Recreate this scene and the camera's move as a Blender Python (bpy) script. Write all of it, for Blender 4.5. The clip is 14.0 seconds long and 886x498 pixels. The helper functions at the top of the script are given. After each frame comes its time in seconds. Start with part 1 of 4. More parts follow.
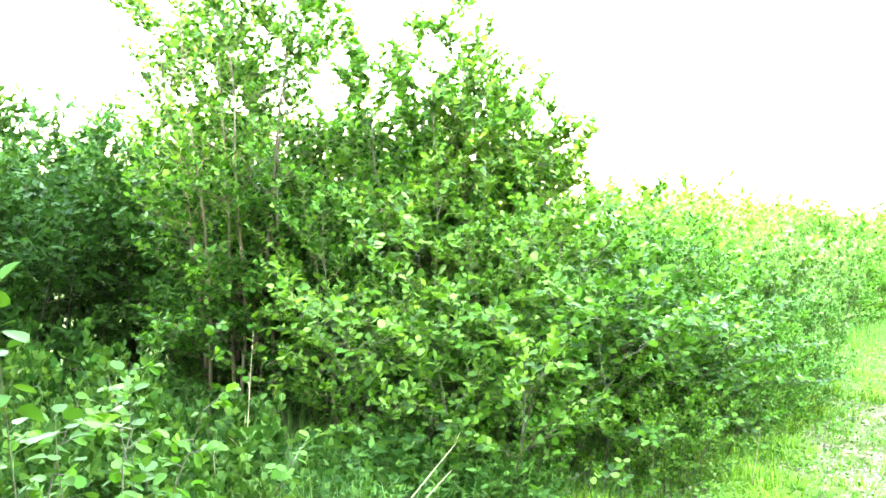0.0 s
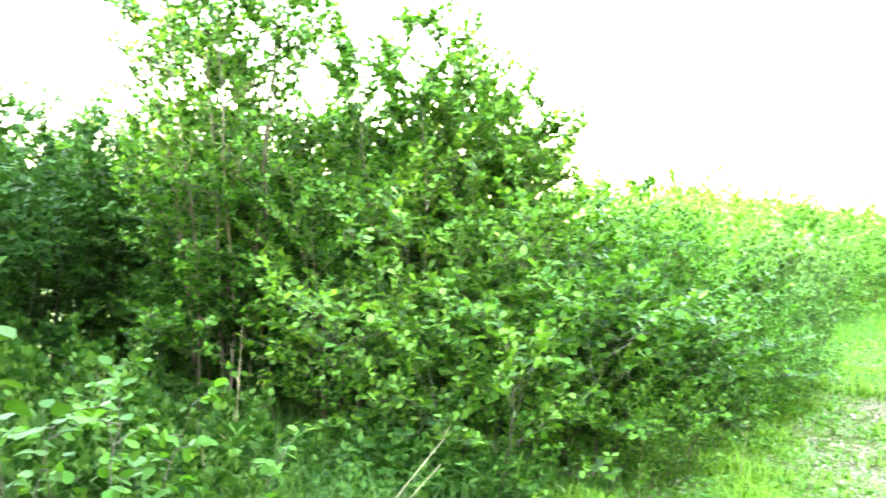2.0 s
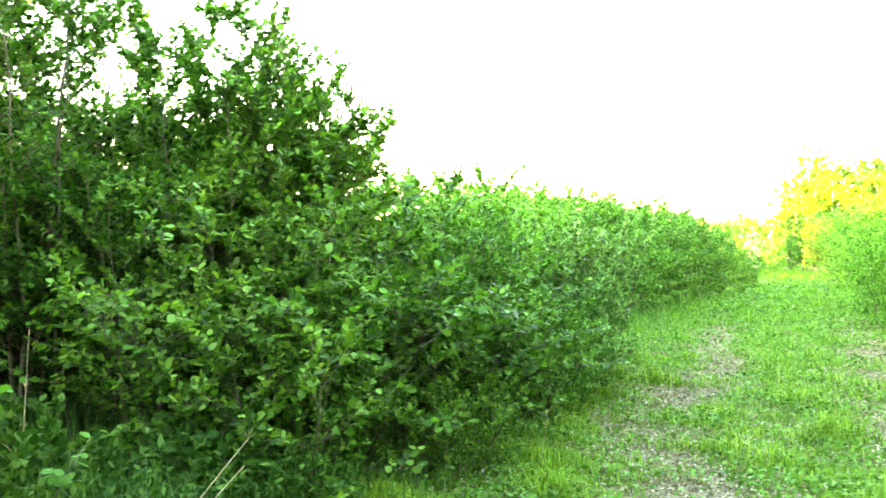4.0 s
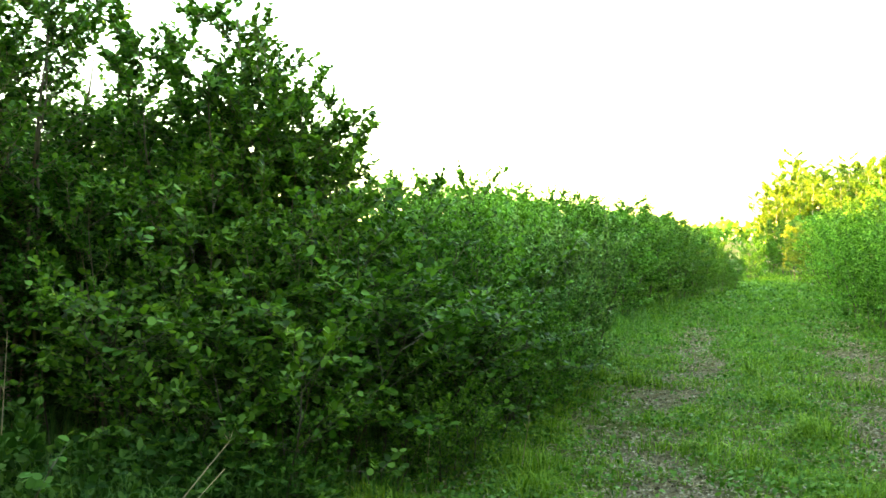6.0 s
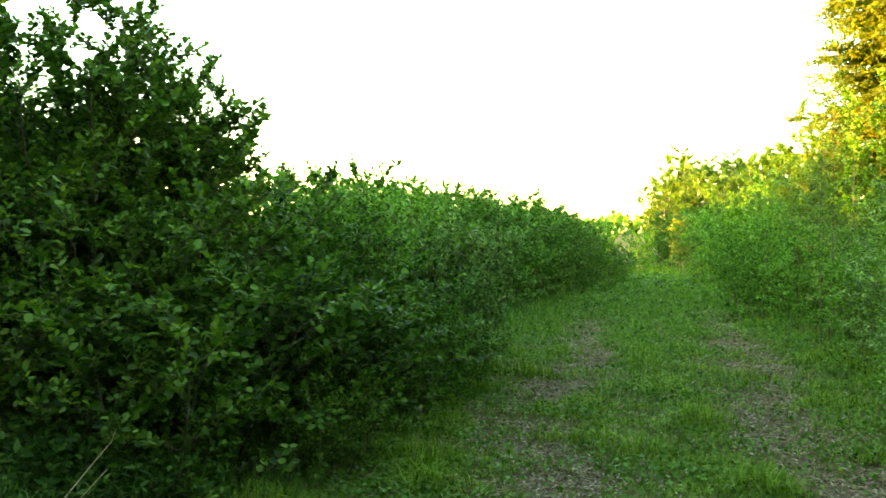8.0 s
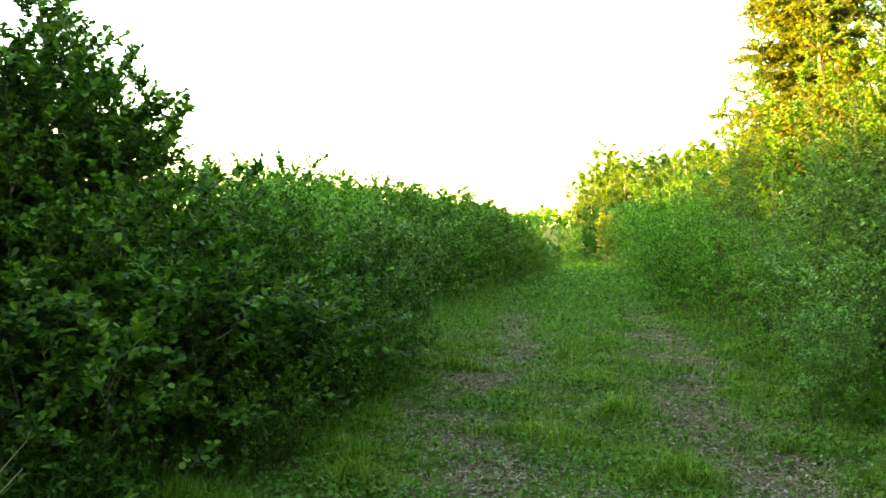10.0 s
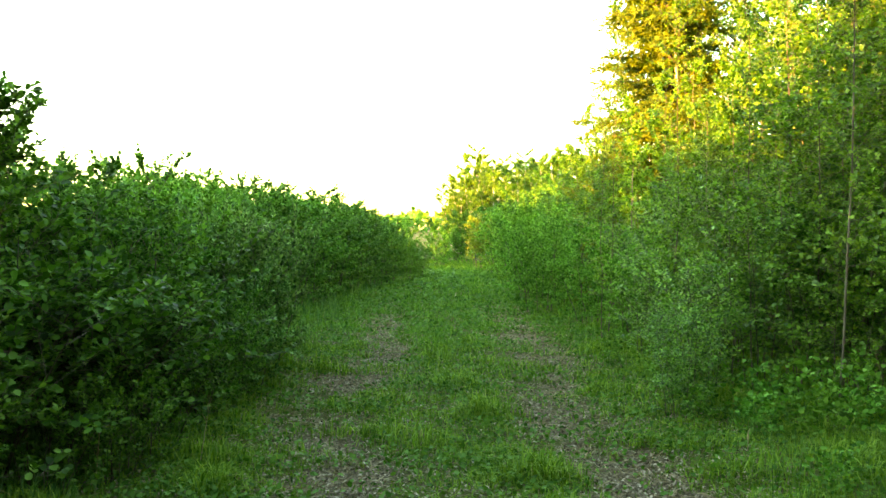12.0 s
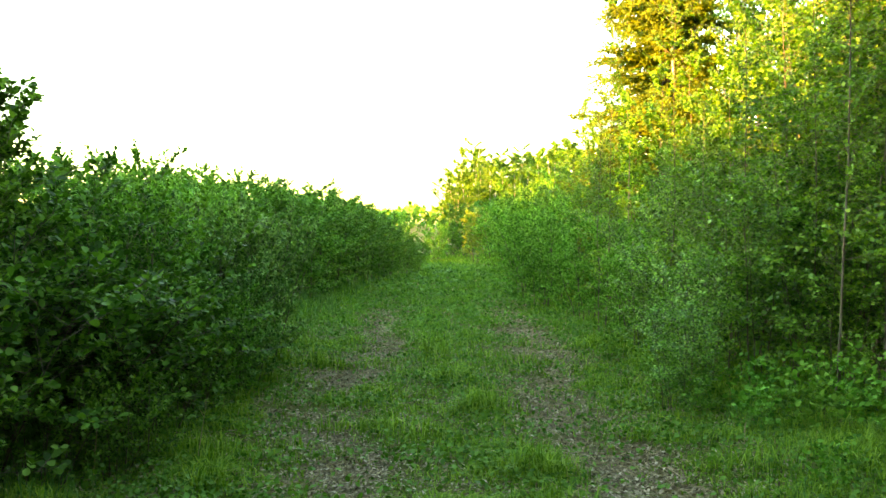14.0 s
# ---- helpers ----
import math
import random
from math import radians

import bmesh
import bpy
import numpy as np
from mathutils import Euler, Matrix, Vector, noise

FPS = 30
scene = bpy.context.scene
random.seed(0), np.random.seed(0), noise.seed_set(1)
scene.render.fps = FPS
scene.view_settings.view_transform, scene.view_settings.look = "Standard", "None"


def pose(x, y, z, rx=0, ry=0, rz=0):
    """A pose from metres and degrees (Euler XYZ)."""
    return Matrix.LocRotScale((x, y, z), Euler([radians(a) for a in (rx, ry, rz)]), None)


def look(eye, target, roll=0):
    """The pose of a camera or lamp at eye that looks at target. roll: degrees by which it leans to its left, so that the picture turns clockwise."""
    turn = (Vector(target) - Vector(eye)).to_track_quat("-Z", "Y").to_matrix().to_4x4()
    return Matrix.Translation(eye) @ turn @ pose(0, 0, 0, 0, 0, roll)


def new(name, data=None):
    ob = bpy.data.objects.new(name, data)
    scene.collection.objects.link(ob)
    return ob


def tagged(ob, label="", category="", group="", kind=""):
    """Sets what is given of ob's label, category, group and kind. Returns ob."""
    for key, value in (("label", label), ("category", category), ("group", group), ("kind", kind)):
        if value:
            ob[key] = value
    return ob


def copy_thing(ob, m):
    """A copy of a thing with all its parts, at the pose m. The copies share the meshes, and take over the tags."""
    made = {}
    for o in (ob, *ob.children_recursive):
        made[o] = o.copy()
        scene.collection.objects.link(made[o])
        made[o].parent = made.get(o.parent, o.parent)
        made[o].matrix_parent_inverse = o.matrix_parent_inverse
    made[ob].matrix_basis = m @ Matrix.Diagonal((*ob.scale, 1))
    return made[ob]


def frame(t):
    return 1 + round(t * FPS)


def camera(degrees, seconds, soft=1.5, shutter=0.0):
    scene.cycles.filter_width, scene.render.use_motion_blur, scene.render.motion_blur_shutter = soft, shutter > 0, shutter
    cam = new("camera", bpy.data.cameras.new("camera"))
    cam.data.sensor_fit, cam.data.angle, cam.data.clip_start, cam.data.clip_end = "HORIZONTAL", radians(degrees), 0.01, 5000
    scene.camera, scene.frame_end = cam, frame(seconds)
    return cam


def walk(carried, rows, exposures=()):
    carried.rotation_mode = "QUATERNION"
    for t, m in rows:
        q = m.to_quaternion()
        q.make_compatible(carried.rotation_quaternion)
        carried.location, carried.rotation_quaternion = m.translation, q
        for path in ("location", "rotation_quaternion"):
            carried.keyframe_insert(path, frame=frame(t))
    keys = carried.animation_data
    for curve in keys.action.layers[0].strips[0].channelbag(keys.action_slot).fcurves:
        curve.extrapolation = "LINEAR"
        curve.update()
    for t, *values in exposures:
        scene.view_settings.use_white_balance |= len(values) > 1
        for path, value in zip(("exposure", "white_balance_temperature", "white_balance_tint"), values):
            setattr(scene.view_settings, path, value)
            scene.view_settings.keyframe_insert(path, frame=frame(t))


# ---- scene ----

# ---- camera ----
cam = camera(49.5, 14.0, soft=1.5, shutter=0.9)
EYE_HEIGHT, ARM = 1.55, 0.30
# seconds, heading to the right, tilt up, roll (degrees); the camera is held an arm's length before the turning body
WALK = [
    (0.0, -30.70, -0.10, -0.09), (0.5, -30.80, -0.50, 0.00), (1.0, -30.72, -0.48, 0.01), (1.5, -30.67, -0.46, -0.13),
    (2.0, -30.09, -0.42, -0.10), (2.1, -28.60, -0.55, 0.0), (2.2, -26.60, -0.75, 0.1), (2.3, -24.50, -0.95, 0.2),
    (2.4, -22.95, -1.10, 0.25), (2.5, -21.99, -1.16, 0.26), (2.7, -21.80, -1.14, 0.24), (3.6, -20.1, -0.85, -0.1),
    (4.8, -18.25, -0.42, -0.40), (5.0, -18.34, -0.52, -0.33), (5.5, -18.31, -0.48, -0.34), (6.0, -18.15, -0.51, -0.19),
    (6.1, -17.60, -0.52, -0.15), (6.2, -16.10, -0.55, -0.12), (6.3, -14.30, -0.58, -0.10), (6.4, -12.60, -0.58, -0.10),
    (6.5, -11.80, -0.58, -0.11), (7.0, -12.35, -0.67, 0.05), (7.5, -12.33, -0.86, -0.20), (7.7, -12.30, -0.89, -0.22),
    (8.7, -10.3, -1.05, -0.20), (9.8, -7.95, -1.20, -0.17), (10.0, -7.85, -1.31, -0.14), (10.1, -7.50, -1.30, -0.1),
    (10.2, -6.20, -1.28, 0.0), (10.3, -4.00, -1.25, 0.1), (10.4, -1.75, -1.22, 0.15), (10.5, -0.61, -1.22, 0.21),
    (10.6, -0.10, -1.26, 0.26),
    (11.0, 0.08, -1.37, 0.40), (11.5, -0.23, -1.29, 0.27), (12.0, -0.18, -1.19, 0.27), (12.5, -0.26, -1.20, 0.17),
    (13.0, -0.16, -1.20, 0.21), (13.5, -0.13, -1.37, 0.22), (14.0, 0.00, -1.52, 0.09),
]
# seconds, stops, kelvin, tint: the picture darkens and greens as more of the bright sky comes in
EXPOSURES = [(0.0, 8.0, 7600, 13), (0.5, 7.7, 7600, 12), (1.5, 7.65, 7600, 12), (2.0, 7.65, 7600, 12), (2.7, 7.45, 7700, 10), (4.8, 5.95, 8000, 4), (5.5, 5.4, 8000, 3.5),
             (6.0, 5.0, 8000, 3), (6.5, 5.05, 8000, 3), (7.0, 4.85, 8000, 2.5), (7.7, 4.35, 8000, 2), (10.0, 4.32, 8000, 3), (11.0, 4.38, 8000, 3), (14.0, 4.46, 8000, 3)]


def held(yaw, tilt, roll):
    a = radians(yaw)
    return pose(ARM * math.sin(a), ARM * math.cos(a), EYE_HEIGHT, 90 + tilt, 0, -yaw) @ pose(0, 0, 0, 0, 0, roll)


walk(cam, [(t, held(y, p, r)) for t, y, p, r in WALK], EXPOSURES)

# ---- light ----
SUN_UP, SUN_FROM = 6.0, (-0.92, -0.39)      # degrees over the horizon; where the sun stands, in plan
world = bpy.data.worlds.new("evening_sky")
scene.world = world
world.use_nodes = True
wn = world.node_tree
sky = wn.nodes.new("ShaderNodeTexSky")
sky.sky_type, sky.sun_disc = "NISHITA", False
sky.sun_elevation, sky.sun_rotation = radians(SUN_UP), math.atan2(SUN_FROM[0], SUN_FROM[1])
sky.air_density, sky.dust_density, sky.ozone_density = 1.0, 0.6, 1.0
wn.links.new(sky.outputs[0], wn.nodes["Background"].inputs[0])
wn.nodes["Background"].inputs[1].default_value = 0.12
lamp = bpy.data.lights.new("sun", "SUN")
lamp.energy, lamp.angle, lamp.color = 3.8, radians(0.6), (1.0, 0.45, 0.10)
sun = new("sun", lamp)
flat = math.hypot(*SUN_FROM)
up = math.tan(radians(SUN_UP)) * flat
sun.matrix_world = look((SUN_FROM[0] * 30, SUN_FROM[1] * 30, up * 30), (0, 0, 0))

# ---- materials ----


def nodes_of(name):
    m = bpy.data.materials.new(name)
    m.use_nodes = True
    nt = m.node_tree
    return m, nt, nt.nodes["Principled BSDF"], nt.nodes["Material Output"]


def ramp(nt, factor, stops):
    r = nt.nodes.new("ShaderNodeValToRGB")
    while len(r.color_ramp.elements) < len(stops):
        r.color_ramp.elements.new(0.5)
    for e, (p, c) in zip(r.color_ramp.elements, stops):
        e.position, e.color = p, (*c, 1)
    nt.links.new(factor, r.inputs[0])
    return r.outputs[0]


def noise_of(nt, scale, detail=4.0, rough=0.6, vector=None):
    n = nt.nodes.new("ShaderNodeTexNoise")
    n.inputs["Scale"].default_value, n.inputs["Detail"].default_value, n.inputs["Roughness"].default_value = scale, detail, rough
    if vector:
        nt.links.new(vector, n.inputs["Vector"])
    return n.outputs["Fac"]


def blend(nt, factor, a, b, kind="MIX"):
    m = nt.nodes.new("ShaderNodeMix")
    m.data_type, m.blend_type = "RGBA", kind
    for value, socket in ((factor, m.inputs[0]), (a, m.inputs[6]), (b, m.inputs[7])):
        if hasattr(value, "is_linked"):
            nt.links.new(value, socket)
        elif isinstance(value, (int, float)):
            socket.default_value = value
        else:
            socket.default_value = (*value, 1)
    return m.outputs[2]


def leaf_material(name, dark, mid, light, through_share=0.35, gloss=0.45, sick=None, sheen=0.16):
    """Foliage: every leaf its own tone, soft blotches, light passing through the blade."""
    m, nt, p, out = nodes_of(name)
    geo = nt.nodes.new("ShaderNodeNewGeometry")
    info = nt.nodes.new("ShaderNodeObjectInfo")
    stops = [(0.0, dark), (0.5, mid), (0.95, light)]
    if sick:
        stops += [(0.994, light), (0.997, sick)]
    colour = ramp(nt, geo.outputs["Random Per Island"], stops)
    coord = nt.nodes.new("ShaderNodeTexCoord")
    patch = noise_of(nt, 1.6, 3, 0.6, coord.outputs["Object"])
    colour = blend(nt, patch, blend(nt, 0.30, colour, (0.02, 0.05, 0.01)), colour)
    tone = nt.nodes.new("ShaderNodeHueSaturation")
    low = nt.nodes.new("ShaderNodeMapRange")
    low.inputs[3].default_value, low.inputs[4].default_value = 0.84, 1.16
    shift = nt.nodes.new("ShaderNodeMapRange")
    shift.inputs[3].default_value, shift.inputs[4].default_value = 0.508, 0.488
    turn_ = nt.nodes.new("ShaderNodeMath")
    turn_.operation = "FRACT"
    seven = nt.nodes.new("ShaderNodeMath")
    seven.operation = "MULTIPLY"
    seven.inputs[1].default_value = 7.31
    nt.links.new(info.outputs["Random"], seven.inputs[0])
    nt.links.new(seven.outputs[0], turn_.inputs[0])
    nt.links.new(turn_.outputs[0], shift.inputs[0])
    nt.links.new(shift.outputs[0], tone.inputs["Hue"])
    nt.links.new(info.outputs["Random"], low.inputs[0])
    nt.links.new(low.outputs[0], tone.inputs["Value"])
    nt.links.new(colour, tone.inputs["Color"])
    colour = tone.outputs[0]
    nt.links.new(colour, p.inputs["Base Color"])
    p.inputs["Roughness"].default_value = gloss
    p.inputs["Specular IOR Level"].default_value = sheen
    tr = nt.nodes.new("ShaderNodeBsdfTranslucent")
    warm = blend(nt, 1.0, colour, (1.15, 1.2, 0.5), "MULTIPLY")
    nt.links.new(warm, tr.inputs["Color"])
    mix = nt.nodes.new("ShaderNodeMixShader")
    mix.inputs[0].default_value = through_share
    nt.links.new(p.outputs[0], mix.inputs[1])
    nt.links.new(tr.outputs[0], mix.inputs[2])
    nt.links.new(mix.outputs[0], out.inputs["Surface"])
    return m


def bark_material(name, a, b, c, scale=18, stretch=0.25):
    m, nt, p, out = nodes_of(name)
    coord = nt.nodes.new("ShaderNodeTexCoord")
    mp = nt.nodes.new("ShaderNodeMapping")
    mp.inputs["Scale"].default_value = (1, 1, stretch)
    nt.links.new(coord.outputs["Object"], mp.inputs["Vector"])
    grain = noise_of(nt, scale, 6, 0.7, mp.outputs[0])
    nt.links.new(ramp(nt, grain, [(0.3, a), (0.5, b), (0.72, c)]), p.inputs["Base Color"])
    p.inputs["Roughness"].default_value = 0.85
    p.inputs["Specular IOR Level"].default_value = 0.15
    bump = nt.nodes.new("ShaderNodeBump")
    bump.inputs["Strength"].default_value, bump.inputs["Distance"].default_value = 0.5, 0.01
    nt.links.new(grain, bump.inputs["Height"])
    nt.links.new(bump.outputs[0], p.inputs["Normal"])
    return m


LEAF_ALDER = leaf_material("alder_leaf", (0.013, 0.045, 0.005), (0.057, 0.158, 0.017), (0.160, 0.340, 0.057), 0.40, 0.45, None, 0.09)
LEAF_WILLOW = leaf_material("willow_leaf", (0.026, 0.086, 0.009), (0.090, 0.245, 0.024), (0.205, 0.44, 0.078), 0.32, 0.48, None, 0.06)
LEAF_SALLOW = leaf_material("sallow_leaf", (0.024, 0.076, 0.010), (0.080, 0.220, 0.026), (0.180, 0.385, 0.074), 0.28, 0.48, None, 0.08)
LEAF_SILVER = leaf_material("silver_willow_leaf", (0.034, 0.092, 0.020), (0.096, 0.235, 0.045), (0.225, 0.42, 0.115), 0.28, 0.45, None, 0.10)
# rowan green darkened to carry the deep shade of thicket and hedge gaps
LEAF_SHADE = leaf_material("shaded_rowan_leaf", (0.011, 0.036, 0.005), (0.021, 0.062, 0.008), (0.045, 0.112, 0.015), 0.16, 0.55, None, 0.05)
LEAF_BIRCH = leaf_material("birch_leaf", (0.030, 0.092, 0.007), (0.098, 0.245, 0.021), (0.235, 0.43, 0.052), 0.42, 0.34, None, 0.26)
LEAF_ASPEN = leaf_material("aspen_leaf", (0.026, 0.092, 0.007), (0.106, 0.275, 0.026), (0.290, 0.55, 0.095), 0.34, 0.30, None, 0.32)
# yellowed leaf: part of the low sun's gold is put into its colour
LEAF_GILDED = leaf_material("sun_gilded_leaf", (0.10, 0.16, 0.02), (0.16, 0.235, 0.03), (0.24, 0.31, 0.05), 0.35, 0.5)
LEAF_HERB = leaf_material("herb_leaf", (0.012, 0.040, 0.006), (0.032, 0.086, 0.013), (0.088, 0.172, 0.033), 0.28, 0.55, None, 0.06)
LEAF_HERBAGE = leaf_material("meadow_herb_leaf", (0.034, 0.095, 0.010), (0.080, 0.195, 0.023), (0.145, 0.290, 0.052), 0.30, 0.5, None, 0.10)
# needles lightened and yellowed, so some of the evening sunlight is in their colour
NEEDLE = leaf_material("sun_gilded_spruce_needle", (0.076, 0.110, 0.012), (0.150, 0.200, 0.020), (0.22, 0.28, 0.033), 0.5, 0.55)
GRASS = leaf_material("grass_blade", (0.046, 0.130, 0.011), (0.115, 0.25, 0.025), (0.25, 0.42, 0.062), 0.40, 0.6, (0.36, 0.30, 0.16), 0.06)
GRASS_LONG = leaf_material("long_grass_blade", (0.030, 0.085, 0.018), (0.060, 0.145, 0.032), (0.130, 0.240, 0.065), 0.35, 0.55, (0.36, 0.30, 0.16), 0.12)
LITTER = leaf_material("dead_leaf", (0.070, 0.056, 0.034), (0.24, 0.205, 0.138), (0.52, 0.46, 0.34), 0.1, 0.8, None, 0.05)
STRAW = leaf_material("dry_stalk", (0.24, 0.18, 0.10), (0.36, 0.28, 0.165), (0.50, 0.41, 0.26), 0.1, 0.7, None, 0.08)
BARK_GREY = bark_material("grey_green_bark", (0.04, 0.036, 0.024), (0.085, 0.075, 0.05), (0.15, 0.13, 0.09))
BARK_ALDER = bark_material("brown_alder_bark", (0.07, 0.055, 0.036), (0.15, 0.12, 0.082), (0.24, 0.20, 0.14))
BARK_PALE = bark_material("pale_sapling_bark", (0.07, 0.06, 0.045), (0.17, 0.15, 0.11), (0.28, 0.25, 0.19))
BARK_POLE = bark_material("sapling_bark", (0.04, 0.034, 0.025), (0.095, 0.08, 0.058), (0.17, 0.15, 0.11))
BARK_BIRCH = bark_material("birch_bark", (0.10, 0.09, 0.08), (0.42, 0.39, 0.35), (0.62, 0.58, 0.52), 9, 1.6)


def ground_material():
    m, nt, p, out = nodes_of("meadow_soil")
    coord = nt.nodes.new("ShaderNodeTexCoord").outputs["Object"]
    fine, broad, coarse = noise_of(nt, 45, 6, 0.75, coord), noise_of(nt, 0.9, 4, 0.6, coord), noise_of(nt, 6, 5, 0.7, coord)
    soil = ramp(nt, fine, [(0.3, (0.048, 0.038, 0.020)), (0.5, (0.125, 0.100, 0.058)), (0.7, (0.26, 0.215, 0.135))])
    moss = ramp(nt, fine, [(0.3, (0.030, 0.040, 0.010)), (0.5, (0.072, 0.092, 0.020)), (0.72, (0.17, 0.17, 0.07))])
    mask = nt.nodes.new("ShaderNodeAttribute")
    mask.attribute_name = "green"
    add = nt.nodes.new("ShaderNodeMath")
    add.operation = "ADD"
    nt.links.new(mask.outputs["Fac"], add.inputs[0])
    nt.links.new(coarse, add.inputs[1])
    sharp = ramp(nt, add.outputs[0], [(0.75, (0, 0, 0)), (1.05, (1, 1, 1))])
    nt.links.new(blend(nt, sharp, soil, moss), p.inputs["Base Color"])
    p.inputs["Roughness"].default_value = 0.95
    p.inputs["Specular IOR Level"].default_value = 0.05
    bump = nt.nodes.new("ShaderNodeBump")
    bump.inputs["Strength"].default_value, bump.inputs["Distance"].default_value = 0.8, 0.03
    nt.links.new(fine, bump.inputs["Height"])
    nt.links.new(bump.outputs[0], p.inputs["Normal"])
    return m


SOIL = ground_material()

# ---- mesh helpers ----


def mesh_of(name, verts, polys, material, smooth=False):
    """A mesh from a vertex array and a list of face arrays (all faces of one array have the same number of corners)."""
    me = bpy.data.meshes.new(name)
    verts = np.asarray(verts, np.float32).reshape(-1, 3)
    me.vertices.add(len(verts))
    me.vertices.foreach_set("co", verts.ravel())
    sizes = np.concatenate([np.full(len(f), f.shape[1], np.int32) for f in polys])
    loops = np.concatenate([f.ravel() for f in polys]).astype(np.int32)
    me.loops.add(len(loops))
    me.loops.foreach_set("vertex_index", loops)
    me.polygons.add(len(sizes))
    me.polygons.foreach_set("loop_start", np.concatenate([[0], np.cumsum(sizes)[:-1]]).astype(np.int32))
    if smooth:
        me.polygons.foreach_set("use_smooth", np.ones(len(sizes), bool))
    me.update(calc_edges=True)
    me.materials.append(material)
    return me


def unit(v):
    return v / np.maximum(np.linalg.norm(v, axis=-1, keepdims=True), 1e-9)


def tubes(paths, radii, sides):
    """Tapered tubes along N paths of K points. Gives vertices and quads."""
    n, k, _ = paths.shape
    tangent = unit(np.gradient(paths, axis=1))
    ref = np.where(np.abs(tangent[..., 2:3]) > 0.9, np.array([1.0, 0, 0]), np.array([0, 0, 1.0]))
    side = unit(np.cross(tangent, ref))
    other = np.cross(side, tangent)
    a = np.arange(sides) * 2 * math.pi / sides
    ring = side[:, :, None, :] * np.cos(a)[None, None, :, None] + other[:, :, None, :] * np.sin(a)[None, None, :, None]
    verts = paths[:, :, None, :] + ring * radii[:, :, None, None]
    idx = np.arange(n * k * sides).reshape(n, k, sides)
    nxt = np.roll(idx, -1, axis=2)
    quads = np.stack([idx[:, :-1], nxt[:, :-1], nxt[:, 1:], idx[:, 1:]], -1).reshape(-1, 4)
    return verts.reshape(-1, 3), quads


def join(pieces):
    """Several (vertices, faces) into one."""
    verts, faces, base = [], [], 0
    for v, f in pieces:
        verts.append(v)
        faces.append(f + base)
        base += len(v)
    return np.concatenate(verts), faces


OUTLINES = {
    "round": ((0.0, 0.0), (0.38, 0.46), (0.78, 0.44), (1.0, 0.0)),
    "oval": ((0.0, 0.0), (0.30, 0.36), (0.68, 0.30), (1.0, 0.0)),
    "broad": ((0.0, 0.0), (0.12, 0.27), (0.36, 0.46), (0.64, 0.44), (0.86, 0.26), (1.0, 0.0)),
    "alder": ((0.0, 0.0), (0.24, 0.25), (0.58, 0.39), (0.87, 0.30), (1.0, 0.0)),
    "lance": ((0.0, 0.0), (0.42, 0.24), (1.0, 0.0)),
    "birch": ((0.0, 0.0), (0.35, 0.42), (1.0, 0.0)),
    "straw": ((0.0, 0.0), (0.5, 0.035), (1.0, 0.0)),
    "needle": ((0.0, 0.0), (0.45, 0.16), (1.0, 0.0)),
}


def leaf_blades(pos, axis, normal, length, shape, rng):
    """One folded blade per row: two halves that meet at the midrib."""
    n = len(pos)
    axis = unit(axis)
    side = unit(np.cross(axis, normal))
    normal = np.cross(side, axis)
    outline = OUTLINES[shape]
    fold = rng.uniform(-0.05, 0.32, n)
    droop = rng.uniform(0.0, 0.28, n)
    cols = []

    def point(u, v):
        off = axis * (u * length)[:, None] + side * (v * length)[:, None]
        lift = (np.abs(v) * fold - u * u * droop) * length
        return pos + off + normal * lift[:, None]

    one = np.ones(n)
    inner = outline[1:-1]
    cols.append(point(0 * one, 0 * one))
    for u, v in inner:
        cols.append(point(u * one, v * one * rng.uniform(0.85, 1.1, n)))
    cols.append(point(one, 0 * one))
    for u, v in reversed(inner):
        cols.append(point(u * one, -v * one * rng.uniform(0.85, 1.1, n)))
    verts = np.stack(cols, 1)
    k = verts.shape[1]
    tip = 1 + len(inner)
    base = (np.arange(n) * k)[:, None]
    right = base + np.array([list(range(0, tip + 1))])
    left = base + np.array([[0] + list(range(tip, k))])
    return verts.reshape(-1, 3), [right, left]


